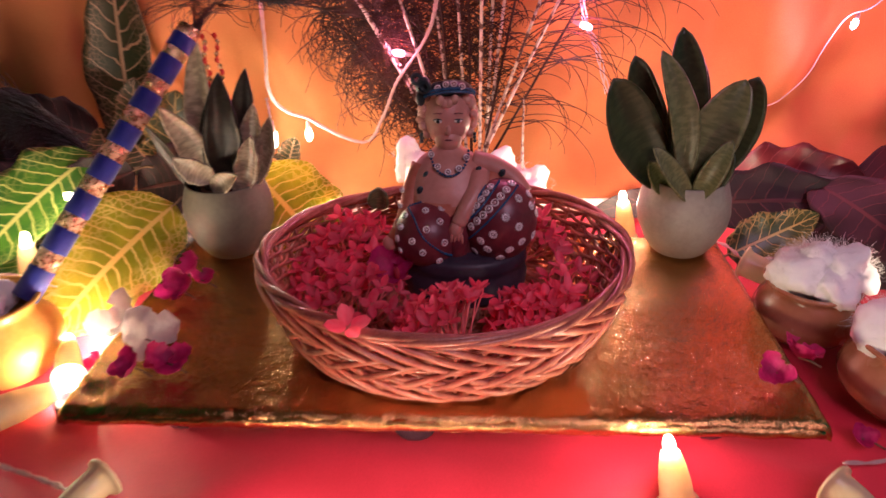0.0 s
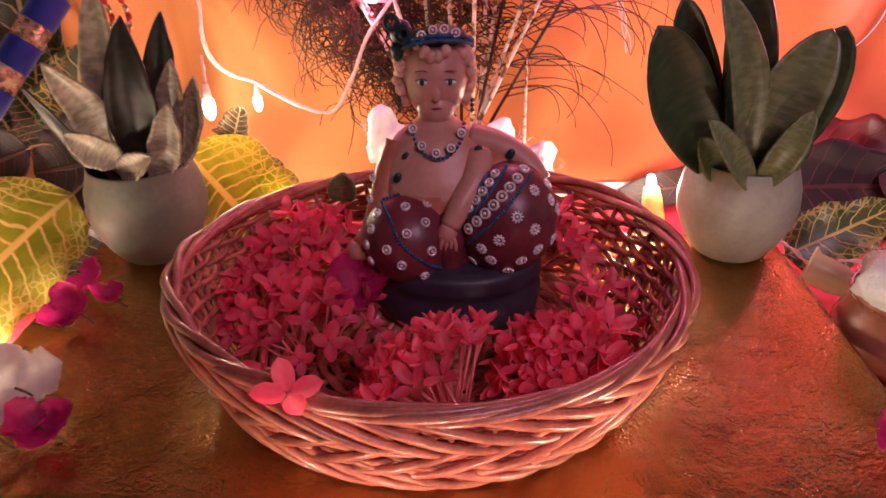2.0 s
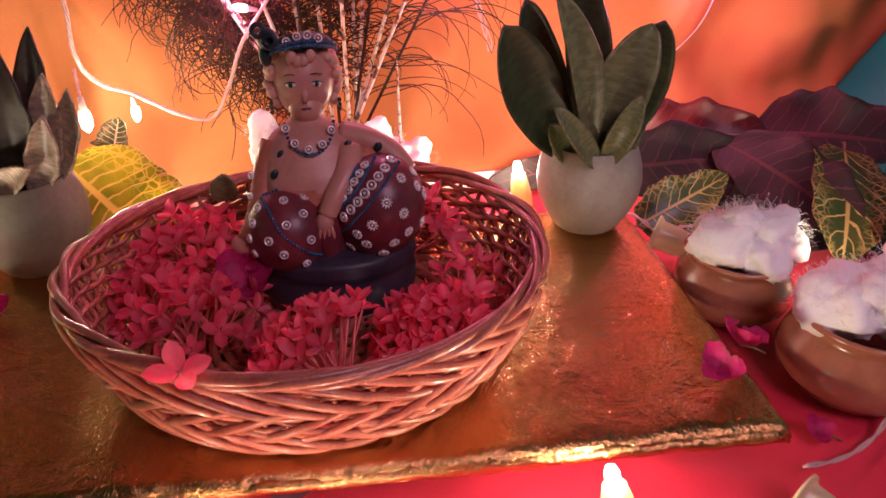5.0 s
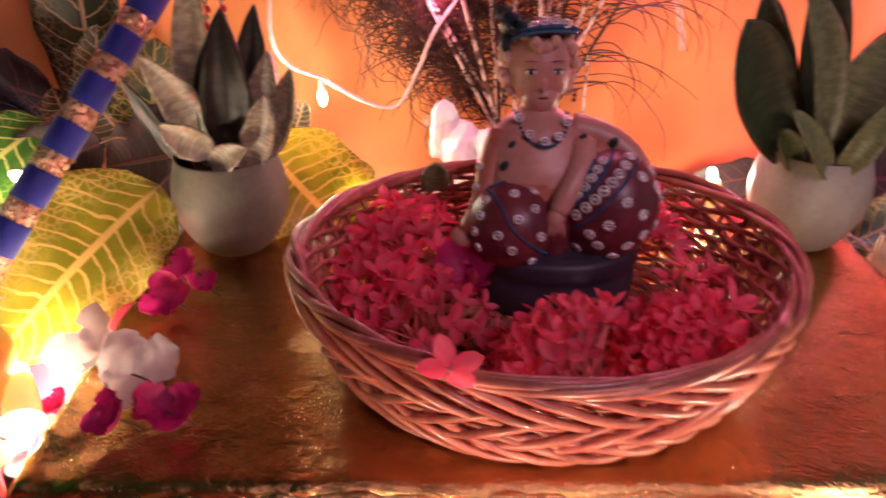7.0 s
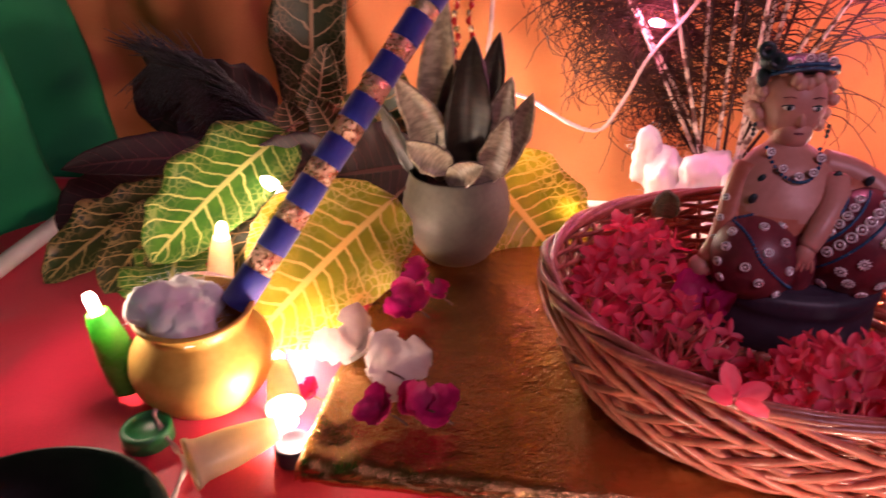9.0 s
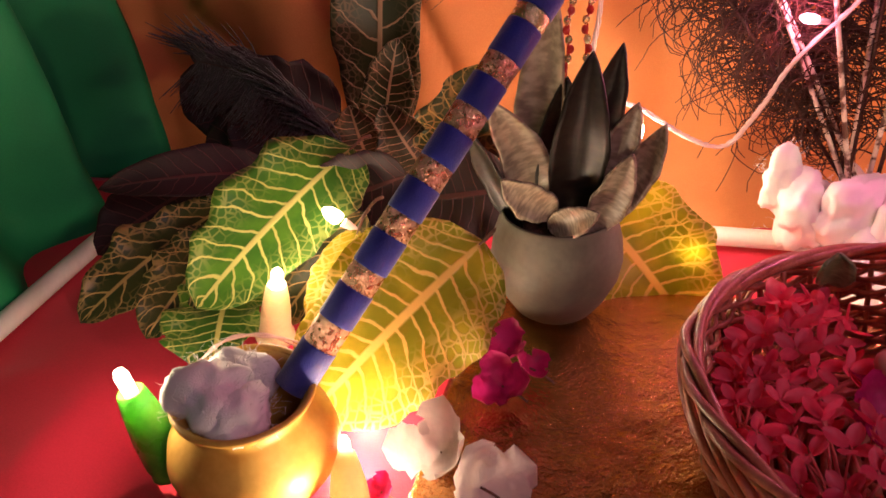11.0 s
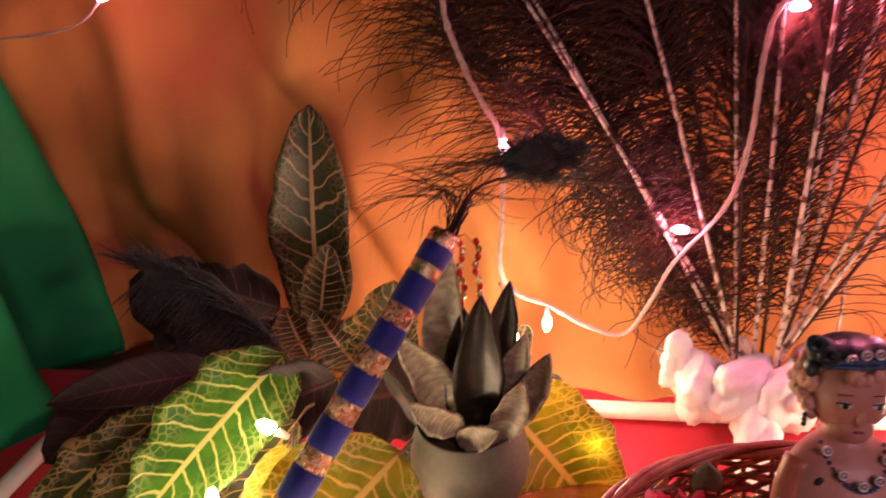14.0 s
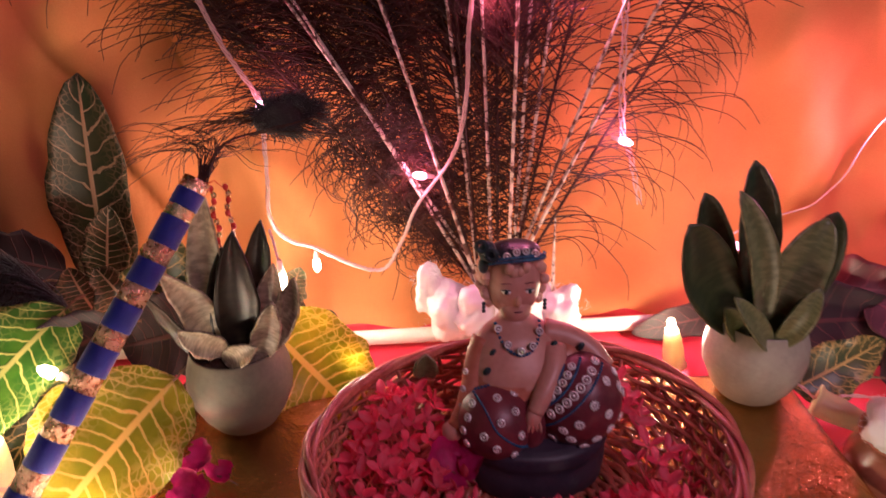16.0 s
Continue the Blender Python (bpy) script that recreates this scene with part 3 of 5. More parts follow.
def board():
    place = (0.003, 0.4515, 0.0)
    t = thing("low_platform", place, "low platform wrapped in crinkled gold foil on small feet", "platform")
    t.rotation_euler.z = math.radians(-2.0)

    def top(x, y):
        crumple = min(max((-x - 0.11) / 0.07, 0.0), 1.0) * min(max((0.02 - y) / 0.05, 0.0), 1.0)
        fold = 0.0014 * (1 - abs(noise.noise((x * 40 + y * 14, y * 34, 7)))) ** 5
        return 0.0285 + 0.0012 * noise.noise((x * 26, y * 30, 3)) + 0.0006 * noise.noise((x * 90, y * 90, 1)) + crumple * (fold + 0.0014 * noise.noise((x * 80, y * 70, 5)))

    bm = bmesh.new()
    hx, hy = 0.205, 0.106
    nx, ny = 130, 76

    def skin(u, v):
        x, y = (2 * u - 1), (2 * v - 1)
        dx, dy = x * (hx + 0.010), y * (hy + 0.010)
        ox, oy = max(abs(dx) - hx, 0), max(abs(dy) - hy, 0)
        fall = min(ox + oy, 0.012)
        px = math.copysign(min(abs(dx), hx) + min(ox, 0.0035), dx) + 0.0012 * noise.noise((dx * 40, dy * 40, 8))
        py = math.copysign(min(abs(dy), hy) + min(oy, 0.0035), dy) + 0.0016 * noise.noise((dx * 30, dy * 40, 5))
        return Vector((px, py, top(px, py) - fall * 0.85 + 0.0008 * noise.noise((dx * 160, dy * 160, 2)) * (fall > 0)))

    sheet(bm, nx, ny, skin)
    part("foil_cover", bm, M["foil"], t, "crinkled gold foil")
    bm = bmesh.new()
    box(bm, (-hx, -hy, 0.0195), (hx, hy, 0.0265), 0.001)
    part("core_board", bm, M["wood"], t)
    # the foil's rolled front hem
    bm = bmesh.new()
    tube(bm, [Vector((-hx + 2 * hx * i / 90, -hy - 0.0015, 0.0225 + 0.0012 * noise.noise((i * 0.4, 0, 0)))) for i in range(91)], 0.0034, sides=10)
    for v in bm.verts:
        v.co += 0.0009 * Vector((0, noise.noise(v.co * 170), noise.noise(v.co * 150 + Vector((9, 0, 0)))))
    part("foil_hem", bm, M["foil"], t, "rolled gold foil hem")
    for x, y in ((-0.150, -0.078), (0.155, -0.078), (-0.012, -0.084), (-0.155, 0.085), (0.150, 0.085)):
        bm = bmesh.new()
        lathe(bm, ((0, 0.0), (0.012, 0.0), (0.0135, 0.003), (0.0135, 0.016), (0.012, 0.0195), (0, 0.0195)), pose(x, y, 0), segs=20)
        part("foot", bm, M["dark_plastic"], t)


# ---- the basket and what lies in it ----
BX, BY = 0.005, 0.436


def basket():
    t = thing("wicker_basket", (BX, BY, 0.0305), "round reddish-brown woven wicker basket full of pink flowers", "basket")
    low_a, low_b, high_a, high_b, height = 0.090, 0.082, 0.1105, 0.0980, 0.0485

    def wall(angle, s, out=0.0):
        g = s**0.75
        a, b = low_a + (high_a - low_a) * g + out, low_b + (high_b - low_b) * g + out
        dip = 0.0025 * math.sin(2 * angle + 0.6) * s
        return Vector((a * math.cos(angle), b * math.sin(angle), 0.002 + height * s + dip))

    stakes = 46
    for k in range(stakes):
        bm = bmesh.new()
        a = 2 * math.pi * k / stakes
        tube(bm, [wall(a, s / 7) for s in range(8)], 0.0013, sides=5)
        part("stake", bm, M["wicker"], t)
    rows = 13
    for j in range(rows):
        bm = bmesh.new()
        s = 0.05 + 0.85 * j / (rows - 1)
        n = stakes * 4
        tube(bm, [wall(2 * math.pi * i / n, s + 0.006 * math.sin(i * 0.11 + j), 0.0021 * math.cos(math.pi * (i / 4 + j))) for i in range(n)], 0.00135, sides=5, closed=True)
        part("weaver", bm, M["wicker"], t)
    # sloping outer strands in three bands that cross one another
    for band, (s0, s1, sweep, count, out) in enumerate(((1.0, 0.58, 0.62, 34, 0.0042), (0.72, 0.26, -0.56, 30, 0.0040), (0.40, 0.02, 0.60, 30, 0.0034))):
        for k in range(count):
            bm = bmesh.new()
            a0 = 2 * math.pi * (k + 0.5 * band + random.uniform(-0.12, 0.12)) / count
            pts = []
            for i in range(13):
                q = i / 12
                s = s0 + (s1 - s0) * (q * q * (3 - 2 * q)) + random.uniform(-0.006, 0.006)
                pts.append(wall(a0 + sweep * q, s, -0.002 + (out + 0.0025) * math.sin(math.pi * (0.06 + 0.88 * q)) ** 0.6))
            tube(bm, pts, 0.0019, 0.0016, sides=6)
            part("outer_strand", bm, M["wicker"], t)
    # twisted rim
    for k in range(4):
        bm = bmesh.new()
        n = 200
        pts = []
        for i in range(n):
            a = 2 * math.pi * i / n
            ph = 5 * a + k * math.pi / 2 + 0.8 * math.sin(3 * a + k)
            pts.append(wall(a, 1.0, 0.0026 * math.cos(ph)) + Vector((0, 0, 0.0012 + 0.0022 * math.sin(ph))))
        tube(bm, pts, 0.0020, sides=6, closed=True)
        part("rim_strand", bm, M["wicker"], t)
    # woven bottom
    for j in range(17):
        f = 0.06 + 0.94 * j / 16
        bm = bmesh.new()
        n = 96
        tube(bm, [Vector((low_a * f * math.cos(2 * math.pi * i / n), low_b * f * math.sin(2 * math.pi * i / n), 0.0035 + 0.0016 * math.cos(math.pi * (i / 3 + j)))) for i in range(n)], 0.0022, sides=5, closed=True)
        part("bottom_weaver", bm, M["wicker"], t)
    for k in range(12):
        a = math.pi * k / 12
        bm = bmesh.new()
        d = Vector((low_a * math.cos(a), low_b * math.sin(a), 0))
        tube(bm, [d + Vector((0, 0, 0.0030)), Vector((0, 0, 0.0034)), -d + Vector((0, 0, 0.0030))], 0.0014, sides=5)
        part("bottom_spoke", bm, M["wicker"], t)


def flower_mesh(name, seed, size=1.0, tube_length=0.024):
    """A four-petalled ixora flower on its thin tube, the petals at the origin and the tube down -z."""
    rng = random.Random(seed)
    bm = bmesh.new()
    for k in range(4):
        a = k * math.pi / 2 + rng.uniform(-0.2, 0.2)
        d = Vector((math.cos(a), math.sin(a), rng.uniform(0.25, 1.1)))
        blade(bm, d * 0.0006, d * 0.0078 * size, 0.0050 * size, face=(-d.x * 0.5, -d.y * 0.5, 1), bend=-0.07, cup=0.22, shape=(0.60, 0.62), nx=4, ny=6)
    for f in bm.faces:
        f.material_index = 0
    bend = rng.uniform(-0.002, 0.002)
    tube(bm, [Vector((0, 0, 0.0004)), Vector((bend, bend, -tube_length / 2)), Vector((0, 0, -tube_length))], 0.00062, 0.00050, sides=4, slot=1)
    me = bpy.data.meshes.new(name)
    bm.to_mesh(me)
    bm.free()
    me.materials.append(M["ixora"])
    me.materials.append(M["ixora_tube"])
    me.shade_smooth()
    return me


def ixora():
    meshes = [flower_mesh("ixora_flower", s, 0.9 + 0.08 * s, 0.022 + 0.002 * s) for s in range(5)]
    rng = random.Random(5)
    long_meshes = [flower_mesh("ixora_flower", 20 + k, 0.95 + 0.05 * k, 0.040 + 0.001 * k) for k in range(3)]
    # foot of the cluster, the way its head faces, flowers, spread, reach, long stems
    clusters = (
        ((-0.062, 0.482, 0.046), (-0.15, -0.15, 1.0), 34, 0.95, 0.032, False),
        ((-0.046, 0.420, 0.040), (-0.10, 0.10, 1.0), 24, 1.0, 0.030, False),
        ((0.014, 0.370, 0.042), (-0.55, 0.50, 0.80), 48, 0.72, 0.040, True),
        ((0.060, 0.394, 0.046), (0.05, -0.10, 1.0), 72, 1.20, 0.025, False),
        ((0.066, 0.494, 0.042), (0.25, 0.10, 1.0), 20, 0.8, 0.032, False),
        ((-0.080, 0.448, 0.040), (-0.45, -0.10, 0.8), 14, 0.8, 0.026, False),
        ((0.082, 0.446, 0.036), (0.3, -0.1, 1.0), 8, 0.7, 0.024, False),
    )
    for foot, way, count, spread, far, stems in clusters:
        t = thing("ixora_cluster", foot, "cluster of coral-pink ixora flowers lying in the wicker basket", "flowers", "flowers in the basket")
        turn = Vector(way).to_track_quat("Z", "Y").to_matrix().to_4x4()
        for i in range(count):
            me = rng.choice(long_meshes if stems else meshes)
            a, b = i * 2.39996, math.sqrt((i + 0.5) / count) * spread * 1.25
            d = (turn @ Vector((math.sin(b) * math.cos(a), math.sin(b) * math.sin(a), math.cos(b)))).normalized()
            reach = far * rng.uniform(0.86, 1.12)
            p = d * reach
            p.z = max(p.z, 0.002 + 0.005 * rng.random())
            qx, qy = p.x + foot[0] - BX, p.y + foot[1] - BY
            over = math.hypot(qx / 0.092, qy / 0.080)
            if over > 1:
                p.x, p.y = BX - foot[0] + qx / over, BY - foot[1] + qy / over
            loose = 0.08 if stems else 0.25
            m = Matrix.Translation(p) @ (d + Vector((rng.uniform(-loose, loose), rng.uniform(-loose, loose), rng.uniform(-0.1, 0.2) * loose * 4))).to_track_quat("Z", "Y").to_matrix().to_4x4() @ pose(0, 0, 0, 0, 0, rng.uniform(0, 90))
            piece("ixora_flower", me, t, m)
    t = thing("ixora_flower_single", (-0.041, 0.343, 0.0835), "single coral-pink ixora flower resting on the basket rim", "flower")
    piece("petals", meshes[4], t, pose(0, 0, 0.003, 30, -8, 20) @ Matrix.Scale(1.25, 4))
    t = thing("ixora_flower_single", (0.074, 0.386, 0.0760), "single coral-pink ixora flower lying on the cluster", "flower")
    piece("petals", meshes[3], t, pose(0, 0, 0.003, 25, 20, 40) @ Matrix.Scale(1.15, 4))


def bougainvillea(place, parts_list, label, colour, group="bougainvillea flowers"):
    """Papery bracts in threes round a short stalk."""
    rng = random.Random(int(1000 * (place[0] + place[1])))
    t = thing("bougainvillea_flower", place, label, "flower", group)
    for (dx, dy, dz), way, size in parts_list:
        turn = Vector(way).to_track_quat("Z", "Y").to_matrix().to_4x4()
        for k in range(3):
            bm = bmesh.new()
            a = k * 2.094 + rng.uniform(-0.3, 0.3)
            d = turn @ Vector((math.cos(a), math.sin(a), 0.75))
            c = Vector((dx, dy, dz))
            blade(bm, c, c + d * size, size * 1.15, face=turn @ Vector((-math.cos(a), -math.sin(a), 1.2)), bend=-0.10, cup=0.22, ripple=0.7, shape=(0.5, 0.55), seed=k + rng.random() * 9, nx=8, ny=10)
            part("bract", bm, colour, t)
        bm = bmesh.new()
        c = Vector((dx, dy, dz))
        tube(bm, spline((c, c + Vector((0.006, -0.002, -0.001)), c + Vector((0.012, -0.004, -0.004))), 5), 0.0006, sides=5)
        part("stalk", bm, M["stalk"], t)


def statue():
    """One plain mesh: a seated figurine with a studded robe on a dark base."""
    bm = bmesh.new()
    SKIN, HAIR, ROBE, BASE, BLUE, SILVER, DARK, BODY, WHITE = range(9)
    o = Vector((0.018, 0.468, 0.0355))

    def add(place, size, slot, rx=0, ry=0, rz=0, u=20, v=14):
        ball(bm, egg(Vector(place) - o, size, rx, ry, rz), slot, u, v)

    def loft(sections, slot_of, segs=48, flute=0.0):
        """A body through oval cross-sections (z, cx, cy, rx, ry), smoothed between them."""
        fine = spline([(q[0], q[1], q[2]) for q in sections], 6 * len(sections))
        radii = spline([(q[3], q[4], 0) for q in sections], 6 * len(sections))
        rings = []
        for (z, cx, cy), (rx, ry, _) in zip(fine, radii):
            ring = []
            for k in range(segs):
                a = 2 * math.pi * k / segs
                f = 1 + flute * math.sin(7 * a + z * 160)
                ring.append(bm.verts.new(Vector((cx + rx * f * math.cos(a), cy + ry * f * math.sin(a), z)) - o))
            rings.append(ring)
        for r, q in zip(rings, rings[1:]):
            for k in range(segs):
                n = (k + 1) % segs
                f = bm.faces.new((r[k], r[n], q[n], q[k]))
                f.material_index = slot_of(f.calc_center_median() + o)
        bm.faces.new(rings[0][::-1]).material_index = BASE
        bm.faces.new(rings[-1]).material_index = slot_of(o + Vector((0, 0, 0.1)))

    loft(((0.0345, 0.018, 0.468, 0.0360, 0.0270), (0.0380, 0.018, 0.468, 0.0400, 0.0305), (0.0480, 0.018, 0.468, 0.0412, 0.0318), (0.0560, 0.018, 0.468, 0.0400, 0.0305),
          (0.0610, 0.018, 0.468, 0.0412, 0.0315), (0.0670, 0.018, 0.468, 0.0400, 0.0305), (0.0700, 0.018, 0.468, 0.0340, 0.0260)), lambda p: BASE, flute=0.008)
    loft(((0.058, 0.017, 0.474, 0.0370, 0.0240), (0.070, 0.017, 0.475, 0.0370, 0.0235), (0.082, 0.015, 0.475, 0.0345, 0.0228), (0.094, 0.0110, 0.4755, 0.0305, 0.0215),
          (0.106, 0.0095, 0.477, 0.0268, 0.0195), (0.116, 0.0085, 0.480, 0.0235, 0.0160), (0.1225, 0.0085, 0.482, 0.0195, 0.0130), (0.1265, 0.0083, 0.4845, 0.0130, 0.0105), (0.1300, 0.0080, 0.487, 0.0085, 0.0088), (0.137, 0.0080, 0.490, 0.0078, 0.0080)),
         lambda p: ROBE if p.z < 0.093 and (p.x < -0.001 or p.x > 0.017) else (BODY if p.z < 0.101 + 0.006 * noise.noise(p * 90) else SKIN))
    knee = ((0.0405, 0.4630, 0.0880), (0.0238, 0.0255, 0.0275), 8, 10)
    leg = ((-0.0055, 0.4600, 0.0795), (0.0215, 0.0225, 0.0220), 0, -12)
    add(*knee[:2], ROBE, *knee[2:], u=32, v=22)                              # raised knee
    add(*leg[:2], ROBE, *leg[2:], u=28, v=20)                                # folded leg
    add((0.0130, 0.4600, 0.0780), (0.0095, 0.0165, 0.0190), ROBE, 14, 0, 0)  # sash hanging between them
    for run, r0, r1, slot in (
        (((-0.0090, 0.481, 0.1185), (-0.0140, 0.476, 0.108), (-0.0175, 0.470, 0.096), (-0.0220, 0.464, 0.084), (-0.0275, 0.460, 0.0755)), 0.0072, 0.0052, BODY),
        (((0.0240, 0.482, 0.1200), (0.0360, 0.479, 0.1180), (0.0480, 0.474, 0.1125), (0.0560, 0.467, 0.1040)), 0.0078, 0.0058, SKIN),
        (((0.0280, 0.473, 0.1150), (0.0260, 0.462, 0.1090), (0.0190, 0.453, 0.1000), (0.0135, 0.4485, 0.0910)), 0.0072, 0.0046, SKIN),
    ):
        tube(bm, [p - o for p in spline(run, 16)], r0, r1, sides=16, slot=slot)
    add((0.0125, 0.4475, 0.0885), (0.0046, 0.0042, 0.0062), SKIN, 0, 12, 0)
    for k in range(4):                                                       # fingers
        add((0.0098 + 0.0021 * k, 0.4448, 0.0845 - 0.0008 * (k % 2)), (0.0011, 0.0013, 0.0038), SKIN, 0, 8 - 5 * k, 0, u=8, v=8)
    add((0.0360, 0.4760, 0.1050), (0.0165, 0.0125, 0.0130), BODY, 0, 20, 0)
    add((-0.0290, 0.4595, 0.0735), (0.0066, 0.0062, 0.0054), SKIN)
    # head
    add((0.0080, 0.4930, 0.1475), (0.0152, 0.0162, 0.0200), SKIN, -4, 0, 0, u=28, v=20)
    add((0.0083, 0.4838, 0.1352), (0.0088, 0.0078, 0.0082), SKIN)            # jaw
    for x in (0.0015, 0.0150):
        add((x, 0.4842, 0.1415), (0.0046, 0.0044, 0.0056), SKIN)             # cheeks
    add((0.0084, 0.4768, 0.1432), (0.0018, 0.0021, 0.0034), SKIN, -14, 0, 0, u=12, v=10)
    add((0.0084, 0.4768, 0.1368), (0.0027, 0.0012, 0.0007), ROBE, u=12, v=8)
    add((0.0084, 0.4770, 0.1357), (0.0020, 0.0012, 0.0008), SKIN, u=10, v=8)
    for side in (-1, 1):
        x = 0.0083 + side * 0.0062
        add((x, 0.4783, 0.1487), (0.0027, 0.0014, 0.0014), WHITE, 0, 0, side * 16, u=12, v=8)
        add((x, 0.4775, 0.1487), (0.0013, 0.0010, 0.0013), DARK, u=10, v=8)
        tube(bm, [p - o for p in spline(((x - 0.0030, 0.4784 + 0.0010 * (side < 0), 0.1490), (x, 0.4768, 0.1504), (x + 0.0030, 0.4784 + 0.0010 * (side > 0), 0.1490)), 7)], 0.00035, sides=5, slot=DARK)
        tube(bm, [p - o for p in spline(((x - 0.0030, 0.4786 + 0.0008 * (side < 0), 0.1530), (x, 0.4776, 0.1540), (x + 0.0030, 0.4786 + 0.0008 * (side > 0), 0.1530)), 7)], 0.00028, sides=5, slot=ROBE)
    rng = random.Random(3)
    add((0.0080, 0.4985, 0.1490), (0.0166, 0.0142, 0.0192), HAIR)
    for k in range(110):                                                      # curls round the face
        a = rng.uniform(-0.75, math.pi + 0.75)
        w = 0.0160 + 0.0014 * rng.random()
        d = Vector((math.cos(a) * w, rng.uniform(-0.0050, 0.014), math.sin(a) * 0.0180 - 0.0008))
        add(Vector((0.0080, 0.4925, 0.1480)) + d, [0.0034 * rng.uniform(0.6, 1.1) for _ in range(3)], HAIR, rng.uniform(0, 90), rng.uniform(0, 90), 0, u=8, v=6)
    for x, z in ((0.0035, 0.1615), (0.0062, 0.1592), (0.0095, 0.1596), (0.0125, 0.1618)):
        add((x, 0.4798, z), (0.0026, 0.0022, 0.0032), HAIR, 0, 20, 0, u=10, v=8)
    # crown: a low cap, a band of beads in two rows, studs above it and a knot with a ring
    add((0.0085, 0.4965, 0.1635), (0.0150, 0.0142, 0.0058), DARK, -6, -4, 0)
    for k in range(40):
        a = math.pi * (1.0 + k / 39.0)
        c = Vector((0.0083 + 0.0170 * math.cos(a), 0.4950 + 0.0178 * math.sin(a), 0.1570 + 0.0085 * math.sin(math.pi * k / 39) + 0.0035 * k / 39))
        for row in range(2):
            add(c + Vector((0, 0.0006 * row, 0.0019 * row)), (0.0010,) * 3, BLUE, u=7, v=5)

    def stud(place, out, r, petals=0):
        turn = Vector(out).to_track_quat("Z", "Y").to_matrix().to_4x4()
        m = Matrix.Translation(Vector(place) - o) @ turn
        lathe(bm, ((r, -0.0006), (r, 0.0004), (r * 0.86, 0.0008), (r * 0.66, 0.0007), (r * 0.60, 0.0002)), m, 14, SILVER)
        lathe(bm, ((r * 0.60, 0.0002), (0.0, 0.0002)), m, 14, ROBE)
        ball(bm, m @ egg((0, 0, 0.0004), (r * 0.36, r * 0.36, r * 0.3)), SILVER, 8, 6)
        for k in range(petals):
            a = 2 * math.pi * k / petals
            ball(bm, m @ egg((r * 1.15 * math.cos(a), r * 1.15 * math.sin(a), 0.0003), (r * 0.36, r * 0.24, 0.0005), 0, 0, math.degrees(a)), SILVER, 6, 4)

    def on_egg(shape, u, v):
        """Where the ellipsoid's front bears the mark that lies u across and v up of its middle, with the normal there."""
        centre, size, rx, ry = shape
        m = egg(centre, size, rx, ry, 0)
        w = math.sqrt(max(1 - u * u - v * v, 0.0))
        d = Vector((u, -0.89 * w + 0.45 * v, 0.45 * w + 0.89 * v))
        d = (Matrix.Rotation(math.radians(-ry), 3, "Y") @ d).normalized()
        return m @ d, (m.inverted().transposed().to_3x3() @ d).normalized()

    def row(shape, start, end, count, r, petals=0):
        for k in range(count):
            f = k / max(count - 1, 1)
            p, n = on_egg(shape, start[0] + (end[0] - start[0]) * f, start[1] + (end[1] - start[1]) * f)
            stud(p + 0.0003 * n, n, r, petals)

    def bead_line(shape, points, count):
        for q in spline([(*p, 0) for p in points], count):
            p, n = on_egg(shape, q.x, q.y)
            add(p + 0.0002 * n, (0.00085,) * 3, BLUE, u=6, v=5)

    row(knee, (-0.86, 0.10), (-0.28, 0.80), 6, 0.0023)
    row(knee, (-0.90, -0.24), (0.26, 0.86), 9, 0.0026)
    for line in (((-0.93, 0.20), (-0.62, 0.52), (-0.40, 0.86)), ((-0.93, -0.06), (-0.50, 0.36), (-0.06, 0.92)), ((-0.80, -0.40), (-0.20, 0.16), (0.42, 0.80))):
        bead_line(knee, line, 34)
    for u, v in ((0.42, 0.52), (0.70, 0.60), (0.10, 0.12), (0.44, -0.10), (0.76, 0.34), (-0.20, -0.26), (-0.50, -0.42), (0.54, -0.46), (-0.64, -0.70), (0.02, -0.84), (0.24, -0.64), (-0.32, -0.62), (0.92, 0.16), (0.86, -0.34)):
        p, n = on_egg(knee, u, v)
        stud(p + 0.0003 * n, n, 0.0020, 10)
    for u, v in ((-0.03, 0.66), (0.42, 0.72), (-0.63, 0.53), (0.38, 0.34), (-0.76, 0.21), (0.0, 0.12), (-0.88, -0.12), (-0.42, -0.20), (0.50, -0.24), (0.86, 0.06), (0.90, -0.28), (-0.80, -0.46), (-0.12, -0.52), (0.34, -0.76)):
        p, n = on_egg(leg, u, v)
        stud(p + 0.0003 * n, n, 0.0023)
    bead_line(leg, ((-0.58, 0.80), (-0.36, 0.44), (-0.10, -0.10), (0.40, -0.50), (0.72, -0.62)), 34)
    bead_line(leg, ((-0.58, 0.80), (0.0, 0.93), (0.46, 0.82)), 16)
    for k in range(3):                                                        # studs down the sleeve
        stud((-0.0215 - 0.0016 * k, 0.466 - 0.002 * k, 0.108 - 0.010 * k), (-0.8, -0.6, 0.2), 0.0018)
    for k in range(22):                                                       # necklace
        a = math.pi * (0.02 + 0.96 * k / 21)
        c = Vector((0.0088 - 0.0122 * math.cos(a), 0.4815 - 0.0185 * math.sin(a), 0.1290 - 0.0110 * math.sin(a)))
        add(c, (0.0010,) * 3, BLUE, u=6, v=5)
        if k % 4 == 2:
            stud(c + Vector((0, -0.0004, 0.0030)), (0, -1, 0.45), 0.0021)
    for x, z in ((0.0022, 0.1690), (0.0072, 0.1712), (0.0122, 0.1716), (0.0172, 0.1700)):
        stud((x, 0.4800, z), (0, -1, 0.25), 0.0021)
    add((-0.0070, 0.4890, 0.1680), (0.0050, 0.0046, 0.0060), DARK)
    add((-0.0090, 0.4880, 0.1605), (0.0030, 0.0030, 0.0050), DARK)
